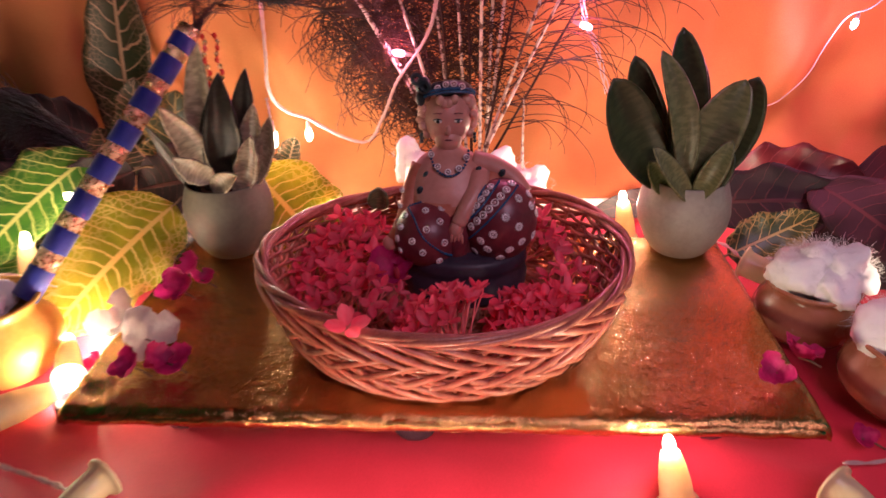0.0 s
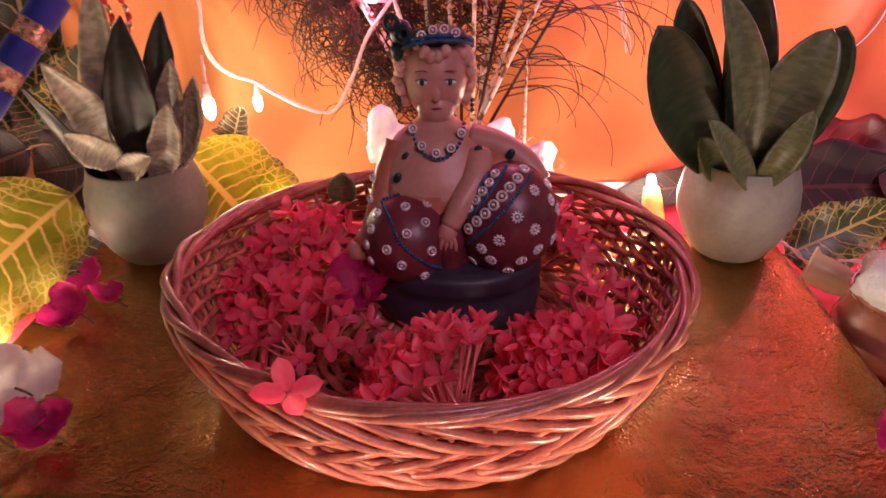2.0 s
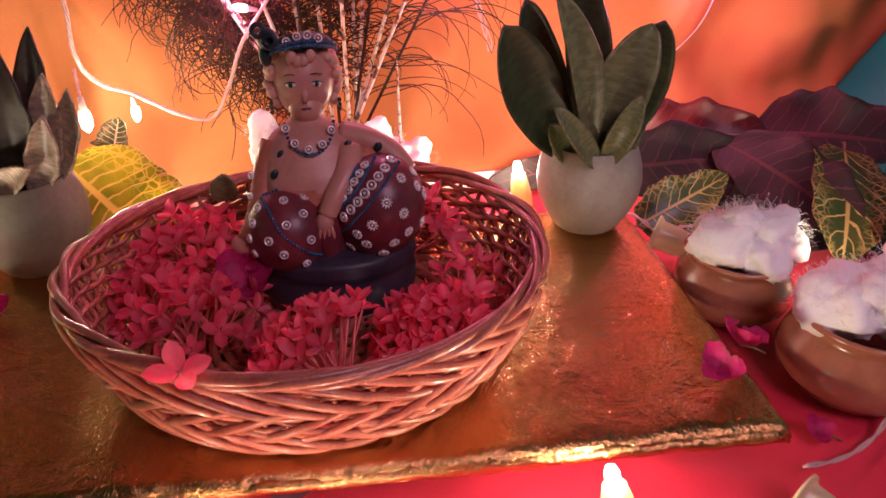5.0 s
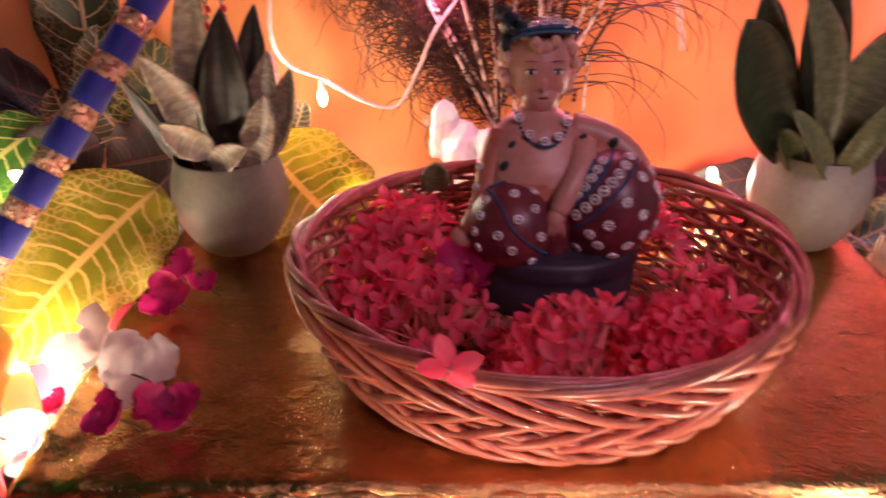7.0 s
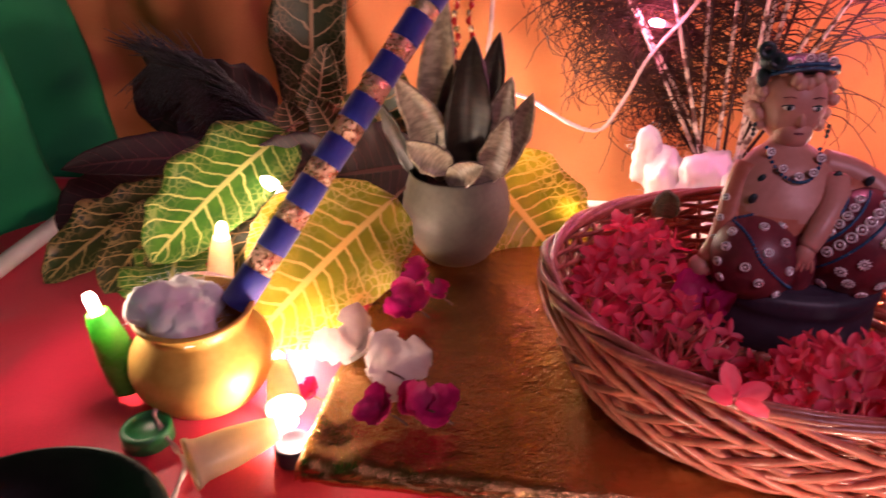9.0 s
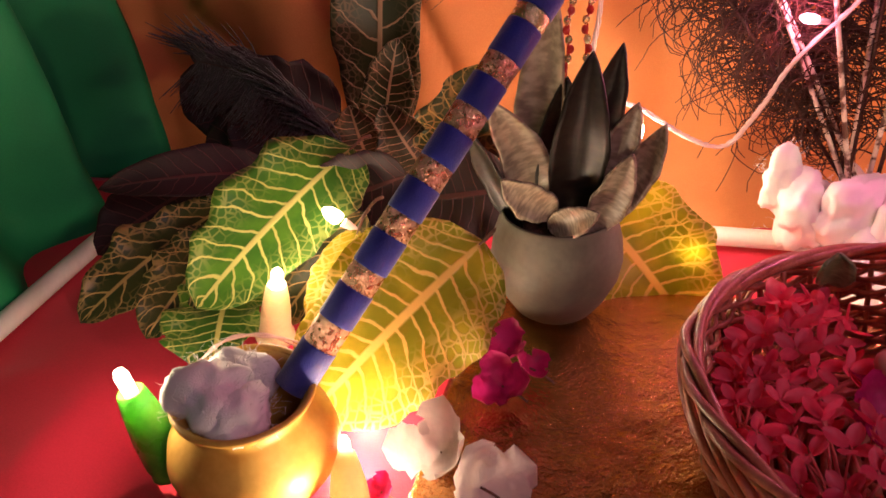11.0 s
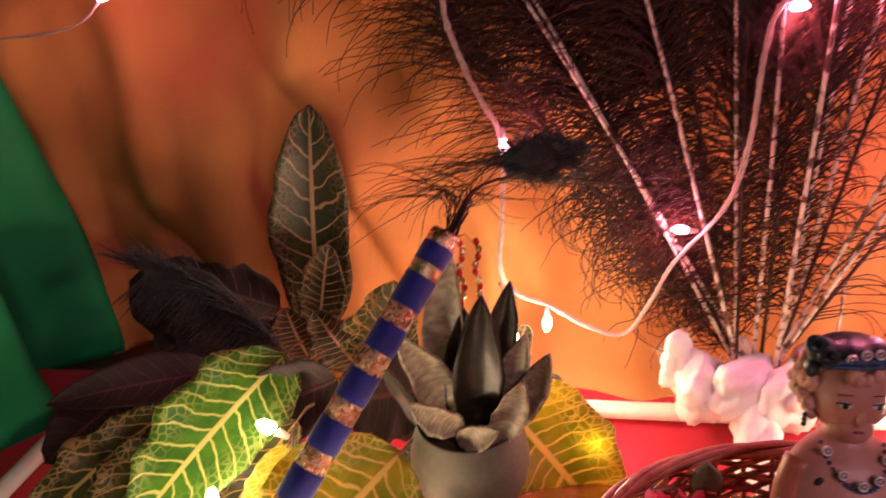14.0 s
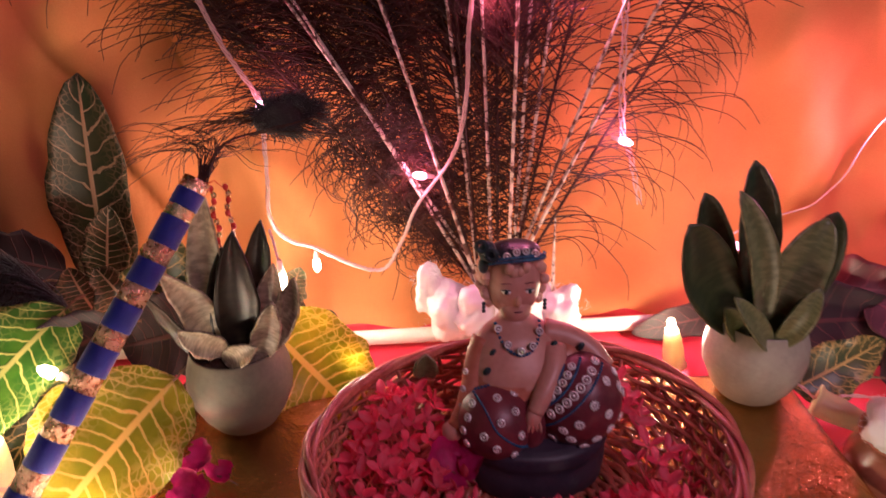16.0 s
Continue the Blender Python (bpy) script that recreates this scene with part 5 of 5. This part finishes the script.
# ---- feathers ----
def feathers():
    rng = random.Random(11)
    foot = Vector((0.026, 0.666, 0.012))
    # (x of the root, x and height of the tip, pale quill, barbs)
    plan = ((0.014, -0.300, 0.38, False, 300), (0.016, -0.262, 0.44, True, 330), (0.006, -0.236, 0.42, True, 380), (0.000, -0.210, 0.47, False, 380), (-0.004, -0.155, 0.48, True, 360), (-0.008, -0.120, 0.49, False, 330),
            (-0.011, -0.064, 0.49, True, 300), (-0.010, -0.050, 0.48, False, 260), (-0.004, -0.022, 0.40, True, 200), (0.001, -0.008, 0.50, False, 240), (0.008, 0.011, 0.50, True, 220),
            (0.010, 0.030, 0.49, True, 220), (0.010, 0.064, 0.49, True, 170), (0.002, 0.100, 0.48, False, 110), (-0.008, 0.160, 0.46, True, 80), (-0.012, 0.205, 0.45, True, 95), (-0.004, 0.235, 0.42, False, 70))
    for k, (root, x, z, pale, count) in enumerate(plan):
        t = thing("peacock_feather", foot, "peacock feather with a pale dashed quill and brown wispy barbs" if pale else "peacock feather with a brown quill and dark wispy barbs", "feather", "peacock feathers")
        start = Vector((root + rng.uniform(-0.002, 0.002), rng.uniform(-0.010, 0.010), 0))
        end = Vector((x, rng.uniform(-0.014, 0.022), z))
        mid = spline((start, start.lerp(end, 0.5) + Vector((-0.02 * x, rng.uniform(-0.004, 0.003), 0.0)), end), 16)
        bm = bmesh.new()
        tube(bm, [p - Vector((0, 0.004 if pale else 0, 0)) for p in mid], 0.0016 if pale else 0.0013, 0.0009, sides=7)
        part("quill", bm, M["quill" if pale else "barb"], t)
        runs = []
        count = int(count * (1.9 if x < 0.06 else 1.0))
        for i in range(count):
            s = 0.14 + 0.84 * ((i + rng.random()) / count) ** (0.8 if x > 0.12 else 0.62)
            u = s * 15
            j = min(int(u), 14)
            p = mid[j].lerp(mid[j + 1], u - j)
            side = 1 if i % 2 else -1
            curl = 0.5
            if x < -0.1:
                if s < 0.45:     # curled tufts hanging from the lower part
                    side = -1 if rng.random() < 0.8 else 1
                    long, angle, turn, curl = rng.uniform(0.030, 0.090), rng.uniform(-60, 70), rng.uniform(60, 320), 1.3
                else:            # a feathery edge that droops
                    side = -1 if rng.random() < 0.65 else 1
                    long, angle, turn = rng.uniform(0.04, 0.12), rng.uniform(10, 80), rng.uniform(20, 120)
            elif x > 0.12:       # sparse long arcs
                side = 1 if rng.random() < 0.8 else -1
                long, angle, turn = rng.uniform(0.05, 0.125), rng.uniform(5, 55), rng.uniform(50, 150)
            elif s < 0.4:
                long, angle, turn = rng.uniform(0.02, 0.05), rng.uniform(20, 80), rng.uniform(20, 200)
            else:                # close, nearly along the quill
                long, angle, turn = rng.uniform(0.04, 0.09), rng.uniform(40, 80), rng.uniform(-10, 60)
            back = rng.uniform(-0.05, 0.35)
            angle, turn = math.radians(angle), math.radians(turn)
            at, pts = p.copy(), [p.copy()]
            for q in range(10):
                a = angle - turn * ((q + 0.5) / 10) ** 1.25 + curl * noise.noise((i * 1.7, q * 0.33, k))
                at += long * 0.1 * Vector((side * math.cos(a), back * (1 - q / 10), math.sin(a)))
                pts.append(at.copy())
            for q in pts:
                q.y = min(q.y, 0.040)
            runs.append((pts, 0.00062, 0.00026))
        strands("vane", runs, M["barb"], t, "brown wispy barbs")
    # a broken quill standing apart
    t = thing("peacock_feather", (0.073, 0.660, 0.020), "bare broken feather quill standing in the cotton", "feather", "peacock feathers")
    bm = bmesh.new()
    tube(bm, spline(((0, 0, 0), (-0.001, 0.001, 0.045), (-0.001, 0.003, 0.092)), 8), 0.0021, 0.0006, sides=7)
    part("quill", bm, M["quill"], t)

    # the feather stuck in the flute's upper end
    base = Vector((-0.167, 0.548, 0.195))
    t = thing("peacock_feather", base, "peacock feather with a dark blue eye stuck in the flute", "feather", "peacock feathers")
    quill = spline(((0, 0, -0.006), (0.012, 0.030, 0.012), (0.045, 0.070, 0.006), (0.100, 0.100, -0.012)), 14)
    bm = bmesh.new()
    tube(bm, quill, 0.0010, 0.0006, sides=6)
    part("quill", bm, M["barb"], t)
    bm = bmesh.new()
    ball(bm, egg((0.044, 0.060, 0.020), (0.019, 0.003, 0.012), 10, -18, 8), 0, 24, 14)
    for v in bm.verts:
        v.co += 0.003 * Vector((noise.noise(v.co * 90), 0, noise.noise(v.co * 110 + Vector((4, 0, 0)))))
    part("eye", bm, M["eye_dark"], t, "dark blue feather eye")
    runs = []
    for i in range(420):
        a = rng.uniform(0, 2 * math.pi)
        d = Vector((1.25 * math.cos(a), rng.uniform(-0.3, 0.2), 0.8 * math.sin(a)))
        p = Vector((0.044, 0.059, 0.020)) + d * 0.010
        runs.append(([p, p + d * rng.uniform(0.003, 0.006), p + d * rng.uniform(0.006, 0.014) + Vector((0.004, 0, -0.001))], 0.0005, 0.0002))
    strands("eye_fringe", runs, M["eye_dark"], t, "dark blue feather fringe")
    runs = []
    for i in range(118):
        root = Vector((rng.uniform(-0.003, 0.005), rng.uniform(-0.002, 0.003), -0.003))
        if i < 26:      # a loose fan over to one side
            end = Vector((rng.uniform(-0.075, -0.012), rng.uniform(0.02, 0.07), rng.uniform(-0.025, 0.016)))
            pts = (root, Vector((rng.uniform(-0.004, 0.012), rng.uniform(0.01, 0.02), rng.uniform(0.008, 0.020))), end * 0.55 + Vector((0, 0, rng.uniform(0.010, 0.022))), end)
        elif i < 42:    # up to the eye
            end = Vector((rng.uniform(0.010, 0.050), rng.uniform(0.04, 0.06), rng.uniform(0.004, 0.020)))
            pts = (root, Vector((0.008, 0.012, rng.uniform(0.006, 0.010))), end * 0.6 + Vector((0, 0, rng.uniform(-0.002, 0.006))), end)
        elif i < 74:    # back from the eye's edge
            p = Vector((rng.uniform(0.024, 0.034), 0.058, rng.uniform(0.014, 0.026)))
            end = Vector((rng.uniform(-0.060, -0.005), rng.uniform(0.05, 0.08), rng.uniform(-0.012, 0.016)))
            pts = (p, p.lerp(end, 0.35) + Vector((0, 0, 0.003)), p.lerp(end, 0.7) + Vector((0, 0, 0.003)), end)
        else:           # along the quill, past the eye
            p = quill[min(13, 4 + int(rng.random() * 9))]
            end = p + Vector((rng.uniform(0.02, 0.07), rng.uniform(-0.01, 0.03), rng.uniform(-0.016, 0.014)))
            pts = (p, p.lerp(end, 0.3), p.lerp(end, 0.65) + Vector((0, 0, rng.uniform(-0.004, 0.006))), end)
        runs.append((spline(pts, 10), 0.00036, 0.00016))
    strands("vane", runs, M["barb"], t, "brown wispy barbs")


def dark_feather():
    """The fuzzy dark feather lying over the maroon leaves."""
    rng = random.Random(21)
    base = Vector((-0.305, 0.640, 0.060))
    t = thing("peacock_feather", base, "dark blue-black peacock feather lying over the maroon leaves", "feather", "peacock feathers")
    quill = spline(((0, 0, 0), (-0.030, 0.004, 0.030), (-0.060, 0.006, 0.052), (-0.098, 0.004, 0.062)), 16)
    bm = bmesh.new()
    tube(bm, quill, 0.0011, 0.0006, sides=6)
    part("quill", bm, M["barb"], t)
    bm = bmesh.new()
    ball(bm, egg(quill[9], (0.024, 0.004, 0.015), 10, 28, 0), 0, 28, 16)
    for v in bm.verts:
        v.co += 0.004 * Vector((noise.noise(v.co * 90), 0, noise.noise(v.co * 110 + Vector((4, 0, 0)))))
    part("eye", bm, M["eye_dark"], t, "dark blue feather eye")
    runs = []
    for i in range(900):
        u = rng.uniform(0.0, 14.9)
        j = int(u)
        p = quill[j].lerp(quill[j + 1], u - j)
        side = 1 if i % 2 else -1
        d = Vector((rng.uniform(-0.9, -0.1), rng.uniform(-0.25, 0.15), side * rng.uniform(0.5, 1.0))).normalized()
        n = rng.uniform(0.016, 0.038)
        runs.append((spline((p, p + d * n * 0.5, p + d * n + Vector((-0.006, 0, -0.004))), 6), 0.0007, 0.00025))
    strands("vane", runs, M["eye_dark"], t, "dark wispy barbs")


# ---- leaves ----
def leaf(base, tip, width, face, kind, label, bend=0.08, cup=0.12, ripple=0.35, shape=(0.62, 0.85), stalk=True, seed=0.0):
    t = thing("croton_leaf", base, label, "leaf", "croton leaves")
    bm = bmesh.new()
    b, e = local((base, tip), base)
    blade(bm, b, e, width, face, bend, cup, ripple, shape, seed, nx=12, ny=26)
    ob = part("blade", bm, M[kind], t)
    thick(ob, 0.0005)
    if stalk:
        bm = bmesh.new()
        back = (b - e).normalized() * 0.016
        tube(bm, spline((back + Vector((0, 0, -0.004)), back * 0.5, b + (e - b) * 0.06), 6), 0.0011, 0.0008, sides=6)
        part("stalk", bm, M["stalk"], t)


def leaves():
    g, y, d = "broad green croton leaf with yellow veins among the lights", "glowing yellow croton leaf with pale veins lit by bulbs", "dark croton leaf with thin pale veins"
    mr, gd = "dark maroon croton leaf lying beside the curtain", "dark green croton leaf with golden netted veins"
    F = (0.05, -0.75, 0.66)
    leaf((-0.286, 0.600, 0.086), (-0.349, 0.502, 0.032), 0.066, F, "leaf_green", g, 0.06, 0.12, 0.35, (0.45, 0.55), seed=1)
    leaf((-0.196, 0.528, 0.072), (-0.272, 0.462, 0.006), 0.084, (-0.05, -0.75, 0.66), "leaf_yellow", y, 0.05, 0.10, 0.30, (0.40, 0.50), seed=2)
    leaf((-0.150, 0.585, 0.074), (-0.082, 0.552, 0.006), 0.078, (0.0, -0.80, 0.60), "leaf_yellow", y, 0.06, 0.10, 0.25, (0.40, 0.50), seed=3)
    leaf((-0.306, 0.716, 0.030), (-0.284, 0.703, 0.227), 0.064, (0.0, -1.0, 0.15), "leaf_dark", "tall dark croton leaf standing against the orange curtain", 0.02, 0.10, 0.2, (0.55, 0.60), seed=4)
    leaf((-0.296, 0.690, 0.050), (-0.277, 0.684, 0.128), 0.036, (0.1, -1.0, 0.2), "leaf_dark", d, 0.04, 0.12, 0.4, (0.5, 0.6), seed=5)
    leaf((-0.355, 0.626, 0.052), (-0.438, 0.562, 0.067), 0.036, (0.1, -0.7, 0.7), "leaf_maroon", mr, 0.08, 0.2, 0.3, (0.5, 0.8), seed=6)
    leaf((-0.372, 0.590, 0.045), (-0.430, 0.505, 0.010), 0.046, F, "leaf_gold", gd, 0.08, 0.12, 0.5, (0.5, 0.6), seed=7)
    leaf((-0.360, 0.575, 0.040), (-0.385, 0.500, 0.008), 0.044, F, "leaf_gold", gd, 0.06, 0.12, 0.5, (0.5, 0.6), seed=8)
    leaf((-0.350, 0.545, 0.022), (-0.336, 0.482, 0.004), 0.056, (0, -0.5, 0.85), "leaf_green", g, 0.06, 0.14, 0.5, (0.45, 0.5), seed=9)
    leaf((-0.420, 0.640, 0.030), (-0.452, 0.560, 0.020), 0.050, F, "leaf_maroon", mr, 0.08, 0.15, 0.4, (0.5, 0.6), seed=10)
    leaf((-0.268, 0.560, 0.065), (-0.312, 0.520, 0.012), 0.036, F, "leaf_gold", gd, 0.05, 0.15, 0.3, (0.5, 0.6), seed=11)
    leaf((-0.262, 0.530, 0.072), (-0.284, 0.506, 0.012), 0.028, F, "leaf_yellow", y, 0.05, 0.15, 0.3, (0.5, 0.6), seed=12)
    leaf((-0.296, 0.665, 0.040), (-0.304, 0.652, 0.092), 0.038, (0.1, -1, 0.3), "leaf_dark", d, 0.08, 0.15, 0.3, (0.5, 0.55), seed=13)
    leaf((-0.250, 0.640, 0.050), (-0.276, 0.634, 0.100), 0.036, (0.1, -1, 0.3), "leaf_dark", d, 0.06, 0.15, 0.5, (0.5, 0.6), seed=14)
    leaf((-0.230, 0.620, 0.060), (-0.212, 0.612, 0.135), 0.050, (0.1, -1, 0.3), "leaf_gold", gd, 0.05, 0.15, 0.5, (0.5, 0.6), seed=15)
    leaf((-0.190, 0.600, 0.065), (-0.252, 0.590, 0.058), 0.060, (0, -0.9, 0.4), "leaf_maroon", "dark reddish croton leaf behind the flute", 0.06, 0.15, 0.3, (0.5, 0.6), seed=16)
    leaf((-0.250, 0.590, 0.075), (-0.310, 0.580, 0.052), 0.050, (0, -0.9, 0.4), "leaf_maroon", "dark reddish croton leaf behind the flute", 0.06, 0.15, 0.3, (0.5, 0.6), seed=17)
    leaf((-0.330, 0.690, 0.040), (-0.440, 0.680, 0.098), 0.070, (0.1, -0.9, 0.4), "leaf_maroon", mr, 0.06, 0.15, 0.3, (0.5, 0.6), seed=33)
    leaf((-0.325, 0.690, 0.070), (-0.420, 0.665, 0.120), 0.046, (0.1, -0.9, 0.4), "leaf_maroon", mr, 0.06, 0.15, 0.5, (0.5, 0.8), seed=34)
    leaf((-0.340, 0.670, 0.070), (-0.415, 0.650, 0.050), 0.060, (0.1, -0.8, 0.6), "leaf_maroon", mr, 0.06, 0.15, 0.3, (0.5, 0.6), seed=35)
    leaf((-0.330, 0.660, 0.030), (-0.388, 0.650, 0.085), 0.060, (0, -0.9, 0.4), "leaf_maroon", mr, 0.06, 0.15, 0.3, (0.5, 0.6), seed=18)
    leaf((-0.180, 0.590, 0.020), (-0.215, 0.530, 0.010), 0.046, F, "leaf_dark", d, 0.08, 0.1, 0.3, (0.5, 0.6), seed=19)
    leaf((-0.150, 0.668, 0.030), (-0.132, 0.660, 0.078), 0.026, (0, -1, 0.2), "leaf_dark", d, 0.03, 0.2, 0.6, (0.5, 0.6), seed=20)
    leaf((-0.105, 0.660, 0.012), (-0.160, 0.645, 0.040), 0.034, (0, -0.8, 0.6), "leaf_dark", d, 0.06, 0.2, 0.5, (0.5, 0.6), seed=21)
    # beside and behind the other pot
    r = "deep red croton leaf with a scalloped edge"
    leaf((0.262, 0.668, 0.034), (0.362, 0.618, 0.046), 0.052, (0.1, -0.9, 0.45), "leaf_red", r, 0.12, 0.1, 0.4, (0.45, 0.6), seed=22)
    leaf((0.215, 0.610, 0.030), (0.345, 0.600, 0.034), 0.060, (0, -0.7, 0.7), "leaf_maroon", mr, 0.05, 0.1, 0.3, (0.5, 0.6), seed=23)
    leaf((0.228, 0.552, 0.012), (0.300, 0.566, 0.040), 0.040, (0, -0.8, 0.6), "leaf_gold", gd, 0.05, 0.1, 0.4, (0.4, 0.8), seed=24)
    leaf((0.318, 0.610, 0.046), (0.362, 0.500, 0.020), 0.070, (-0.1, -0.6, 0.8), "leaf_maroon", "dark green croton leaf with a thick pinkish midrib", 0.05, 0.1, 0.3, (0.45, 0.6), seed=25)
    leaf((0.400, 0.580, 0.046), (0.336, 0.478, 0.012), 0.058, (-0.1, -0.6, 0.8), "leaf_gold", gd, 0.05, 0.1, 0.3, (0.45, 0.6), seed=26)
    leaf((0.372, 0.660, 0.030), (0.455, 0.580, 0.046), 0.074, (-0.1, -0.8, 0.6), "leaf_maroon", mr, 0.08, 0.1, 0.5, (0.45, 0.6), seed=27)
    leaf((0.280, 0.640, 0.014), (0.380, 0.620, 0.010), 0.080, (0, -0.6, 0.8), "leaf_maroon", mr, 0.05, 0.1, 0.3, (0.5, 0.6), seed=28)
    leaf((0.300, 0.560, 0.010), (0.420, 0.540, 0.006), 0.090, (0, -0.4, 0.9), "leaf_maroon", mr, 0.05, 0.1, 0.3, (0.5, 0.6), seed=29)
    leaf((0.380, 0.520, 0.008), (0.450, 0.480, 0.004), 0.070, (0, -0.4, 0.9), "leaf_maroon", mr, 0.05, 0.1, 0.3, (0.5, 0.6), seed=30)
    leaf((0.236, 0.648, 0.022), (0.136, 0.640, 0.010), 0.028, (0, -0.8, 0.6), "leaf_maroon", d, 0.06, 0.1, 0.4, (0.5, 0.6), seed=31)


def small_things():
    t = turned_pot("yellow_pot", (-0.282, 0.425, 0.0), "small yellow painted clay pot holding cotton and the flute", M["yellow_pot"], 0.0375, 0.054, 0.0275)
    cotton((-0.287, 0.425, 0.046), [((-0.006, -0.004, 0.006), (0.018, 0.017, 0.014)), ((0.008, -0.010, 0.003), (0.014, 0.012, 0.012)), ((-0.004, 0.010, 0.004), (0.016, 0.012, 0.012))], "white cotton wool tuft filling the yellow pot", 90, 0.35)
    turned_pot("clay_pot", (0.250, 0.462, 0.0), "small glazed brown clay pot filled with cotton", M["clay"], 0.035, 0.041, 0.028, group="clay pots")
    turned_pot("clay_pot", (0.278, 0.386, 0.0), "small glazed brown clay pot filled with cotton", M["clay"], 0.040, 0.045, 0.032, group="clay pots")
    cotton((0.252, 0.462, 0.036), [((-0.014, -0.002, 0.012), (0.019, 0.018, 0.013)), ((0.014, -0.004, 0.016), (0.017, 0.016, 0.015)), ((0.0, 0.010, 0.010), (0.021, 0.016, 0.014)), ((0.002, -0.012, 0.009), (0.020, 0.014, 0.012)), ((-0.004, 0.0, 0.022), (0.012, 0.011, 0.010))], "white cotton wool tuft heaped on the clay pot", 220, 0.45)
    cotton((0.278, 0.386, 0.040), [((-0.013, 0.005, 0.010), (0.022, 0.021, 0.014)), ((0.014, -0.008, 0.010), (0.021, 0.019, 0.013)), ((0.016, 0.012, 0.013), (0.019, 0.017, 0.014)), ((-0.002, -0.004, 0.018), (0.014, 0.013, 0.011))], "white cotton wool tuft heaped on the clay pot", 220, 0.45)
    cotton((0.020, 0.652, 0.010), [((-0.050, 0.0, 0.046), (0.014, 0.008, 0.022)), ((-0.036, -0.004, 0.028), (0.022, 0.012, 0.024)), ((-0.006, -0.006, 0.030), (0.030, 0.012, 0.022)), ((0.026, -0.002, 0.026), (0.034, 0.013, 0.024)), ((0.058, 0.0, 0.018), (0.022, 0.012, 0.018)), ((0.0, -0.008, 0.012), (0.060, 0.014, 0.016))], "white cotton wool packed round the feathers' feet", 60, 0.65)
    mag, wht = M["magenta"], M["white_petal"]
    bougainvillea((-0.191, 0.414, 0.030), [((-0.006, 0.006, 0.008), (-0.4, -0.4, 0.9), 0.019), ((0.012, -0.006, 0.005), (0.5, -0.5, 0.7), 0.019)], "white bougainvillea flowers lying on the gold foil", wht)
    bougainvillea((-0.164, 0.380, 0.030), [((-0.012, 0.000, 0.005), (-0.4, -0.4, 0.7), 0.011), ((0.008, 0.002, 0.006), (0.3, -0.3, 0.8), 0.0135), ((0.002, 0.006, 0.004), (0.0, -0.3, 0.9), 0.010)], "magenta bougainvillea flowers lying on the gold foil", mag)
    bougainvillea((-0.176, 0.474, 0.030), [((-0.002, 0.014, 0.008), (-0.2, -0.3, 0.9), 0.012), ((-0.002, -0.010, 0.006), (-0.1, -0.5, 0.9), 0.014), ((0.009, 0.004, 0.006), (0.4, -0.2, 0.9), 0.009)], "dried magenta bougainvillea flowers on the gold foil", mag)
    bougainvillea((0.194, 0.374, 0.030), [((-0.004, -0.004, 0.006), (-0.3, -0.5, 0.8), 0.011), ((0.014, 0.010, 0.006), (0.4, 0.2, 0.9), 0.013)], "wilted magenta bougainvillea flower at the platform's edge", mag)
    bougainvillea((0.236, 0.352, 0.0), [((0, 0, 0.004), (0, -0.4, 0.9), 0.008)], "wilted magenta bougainvillea petal on the red cloth", mag)
    bougainvillea((-0.226, 0.424, 0.0), [((0, 0, 0.003), (-0.2, -0.3, 0.9), 0.008)], "small magenta bougainvillea flower on the red cloth", mag)
    bougainvillea((-0.031, 0.446, 0.052), [((0, 0, 0.004), (0, -0.4, 0.9), 0.017), ((0.004, 0.014, 0.004), (0, 0, 1), 0.015)], "magenta bougainvillea flower lying among the ixora", mag)
    # bud on the rim
    t = thing("green_bud", (-0.042, 0.512, 0.082), "small dark green leaf bud leaning on the basket rim", "bud")
    bm = bmesh.new()
    blade(bm, (0, -0.004, -0.006), (0.001, -0.006, 0.011), 0.014, (0, -1, 0.2), 0.08, 0.35, 0.1, (0.4, 0.35), nx=6, ny=10)
    thick(part("leaf", bm, M["snake_light"], t), 0.0016)
    # caps
    for place, mat_key, r, label in (((-0.297, 0.385, 0.0), "cap_green", 0.0125, "dark green plastic bottle cap lying on the red cloth"), ((-0.221, 0.382, 0.0), "dark_plastic", 0.0095, "dark purple plastic cap lying on the red cloth")):
        t = thing("bottle_cap", place, label, "cap", "caps")
        bm = bmesh.new()
        lathe(bm, ((r * 0.9, 0.0), (r, 0.001), (r, 0.008), (r * 0.93, 0.0095), (r * 0.75, 0.0095), (r * 0.7, 0.0075), (0, 0.0075)), segs=36)
        part("cap", bm, M[mat_key], t)
    # black bowl
    t = thing("black_bowl", (-0.300, 0.287, 0.0), "black enamel bowl standing on the red cloth", "bowl")
    bm = bmesh.new()
    lathe(bm, ((0, 0), (0.030, 0), (0.034, 0.003), (0.050, 0.016), (0.060, 0.028), (0.062, 0.030), (0.060, 0.0305), (0.048, 0.017), (0.030, 0.005), (0, 0.005)), segs=56)
    part("bowl", bm, M["black"], t)
    # white statuette at the far side
    bm = bmesh.new()
    lathe(bm, ((0, 0), (0.018, 0), (0.019, 0.006), (0.016, 0.016), (0.0185, 0.026), (0.015, 0.040), (0.010, 0.046), (0, 0.047)), segs=28)
    ball(bm, egg((0, -0.001, 0.055), (0.0115, 0.0115, 0.013)), 0)
    ball(bm, egg((0, 0.003, 0.057), (0.0135, 0.0115, 0.0155)), 0)
    ob = part("statuette", bm, M["white_figure"])
    ob.location = (0.372, 0.462, 0.0)
    tagged(ob, "small white resin statuette in a white veil", "figurine")


room()
table()
cloths()
rods()
board()
snake_plants()
statue()
flute()
feathers()
dark_feather()
leaves()
small_things()
lights()
basket()
ixora()
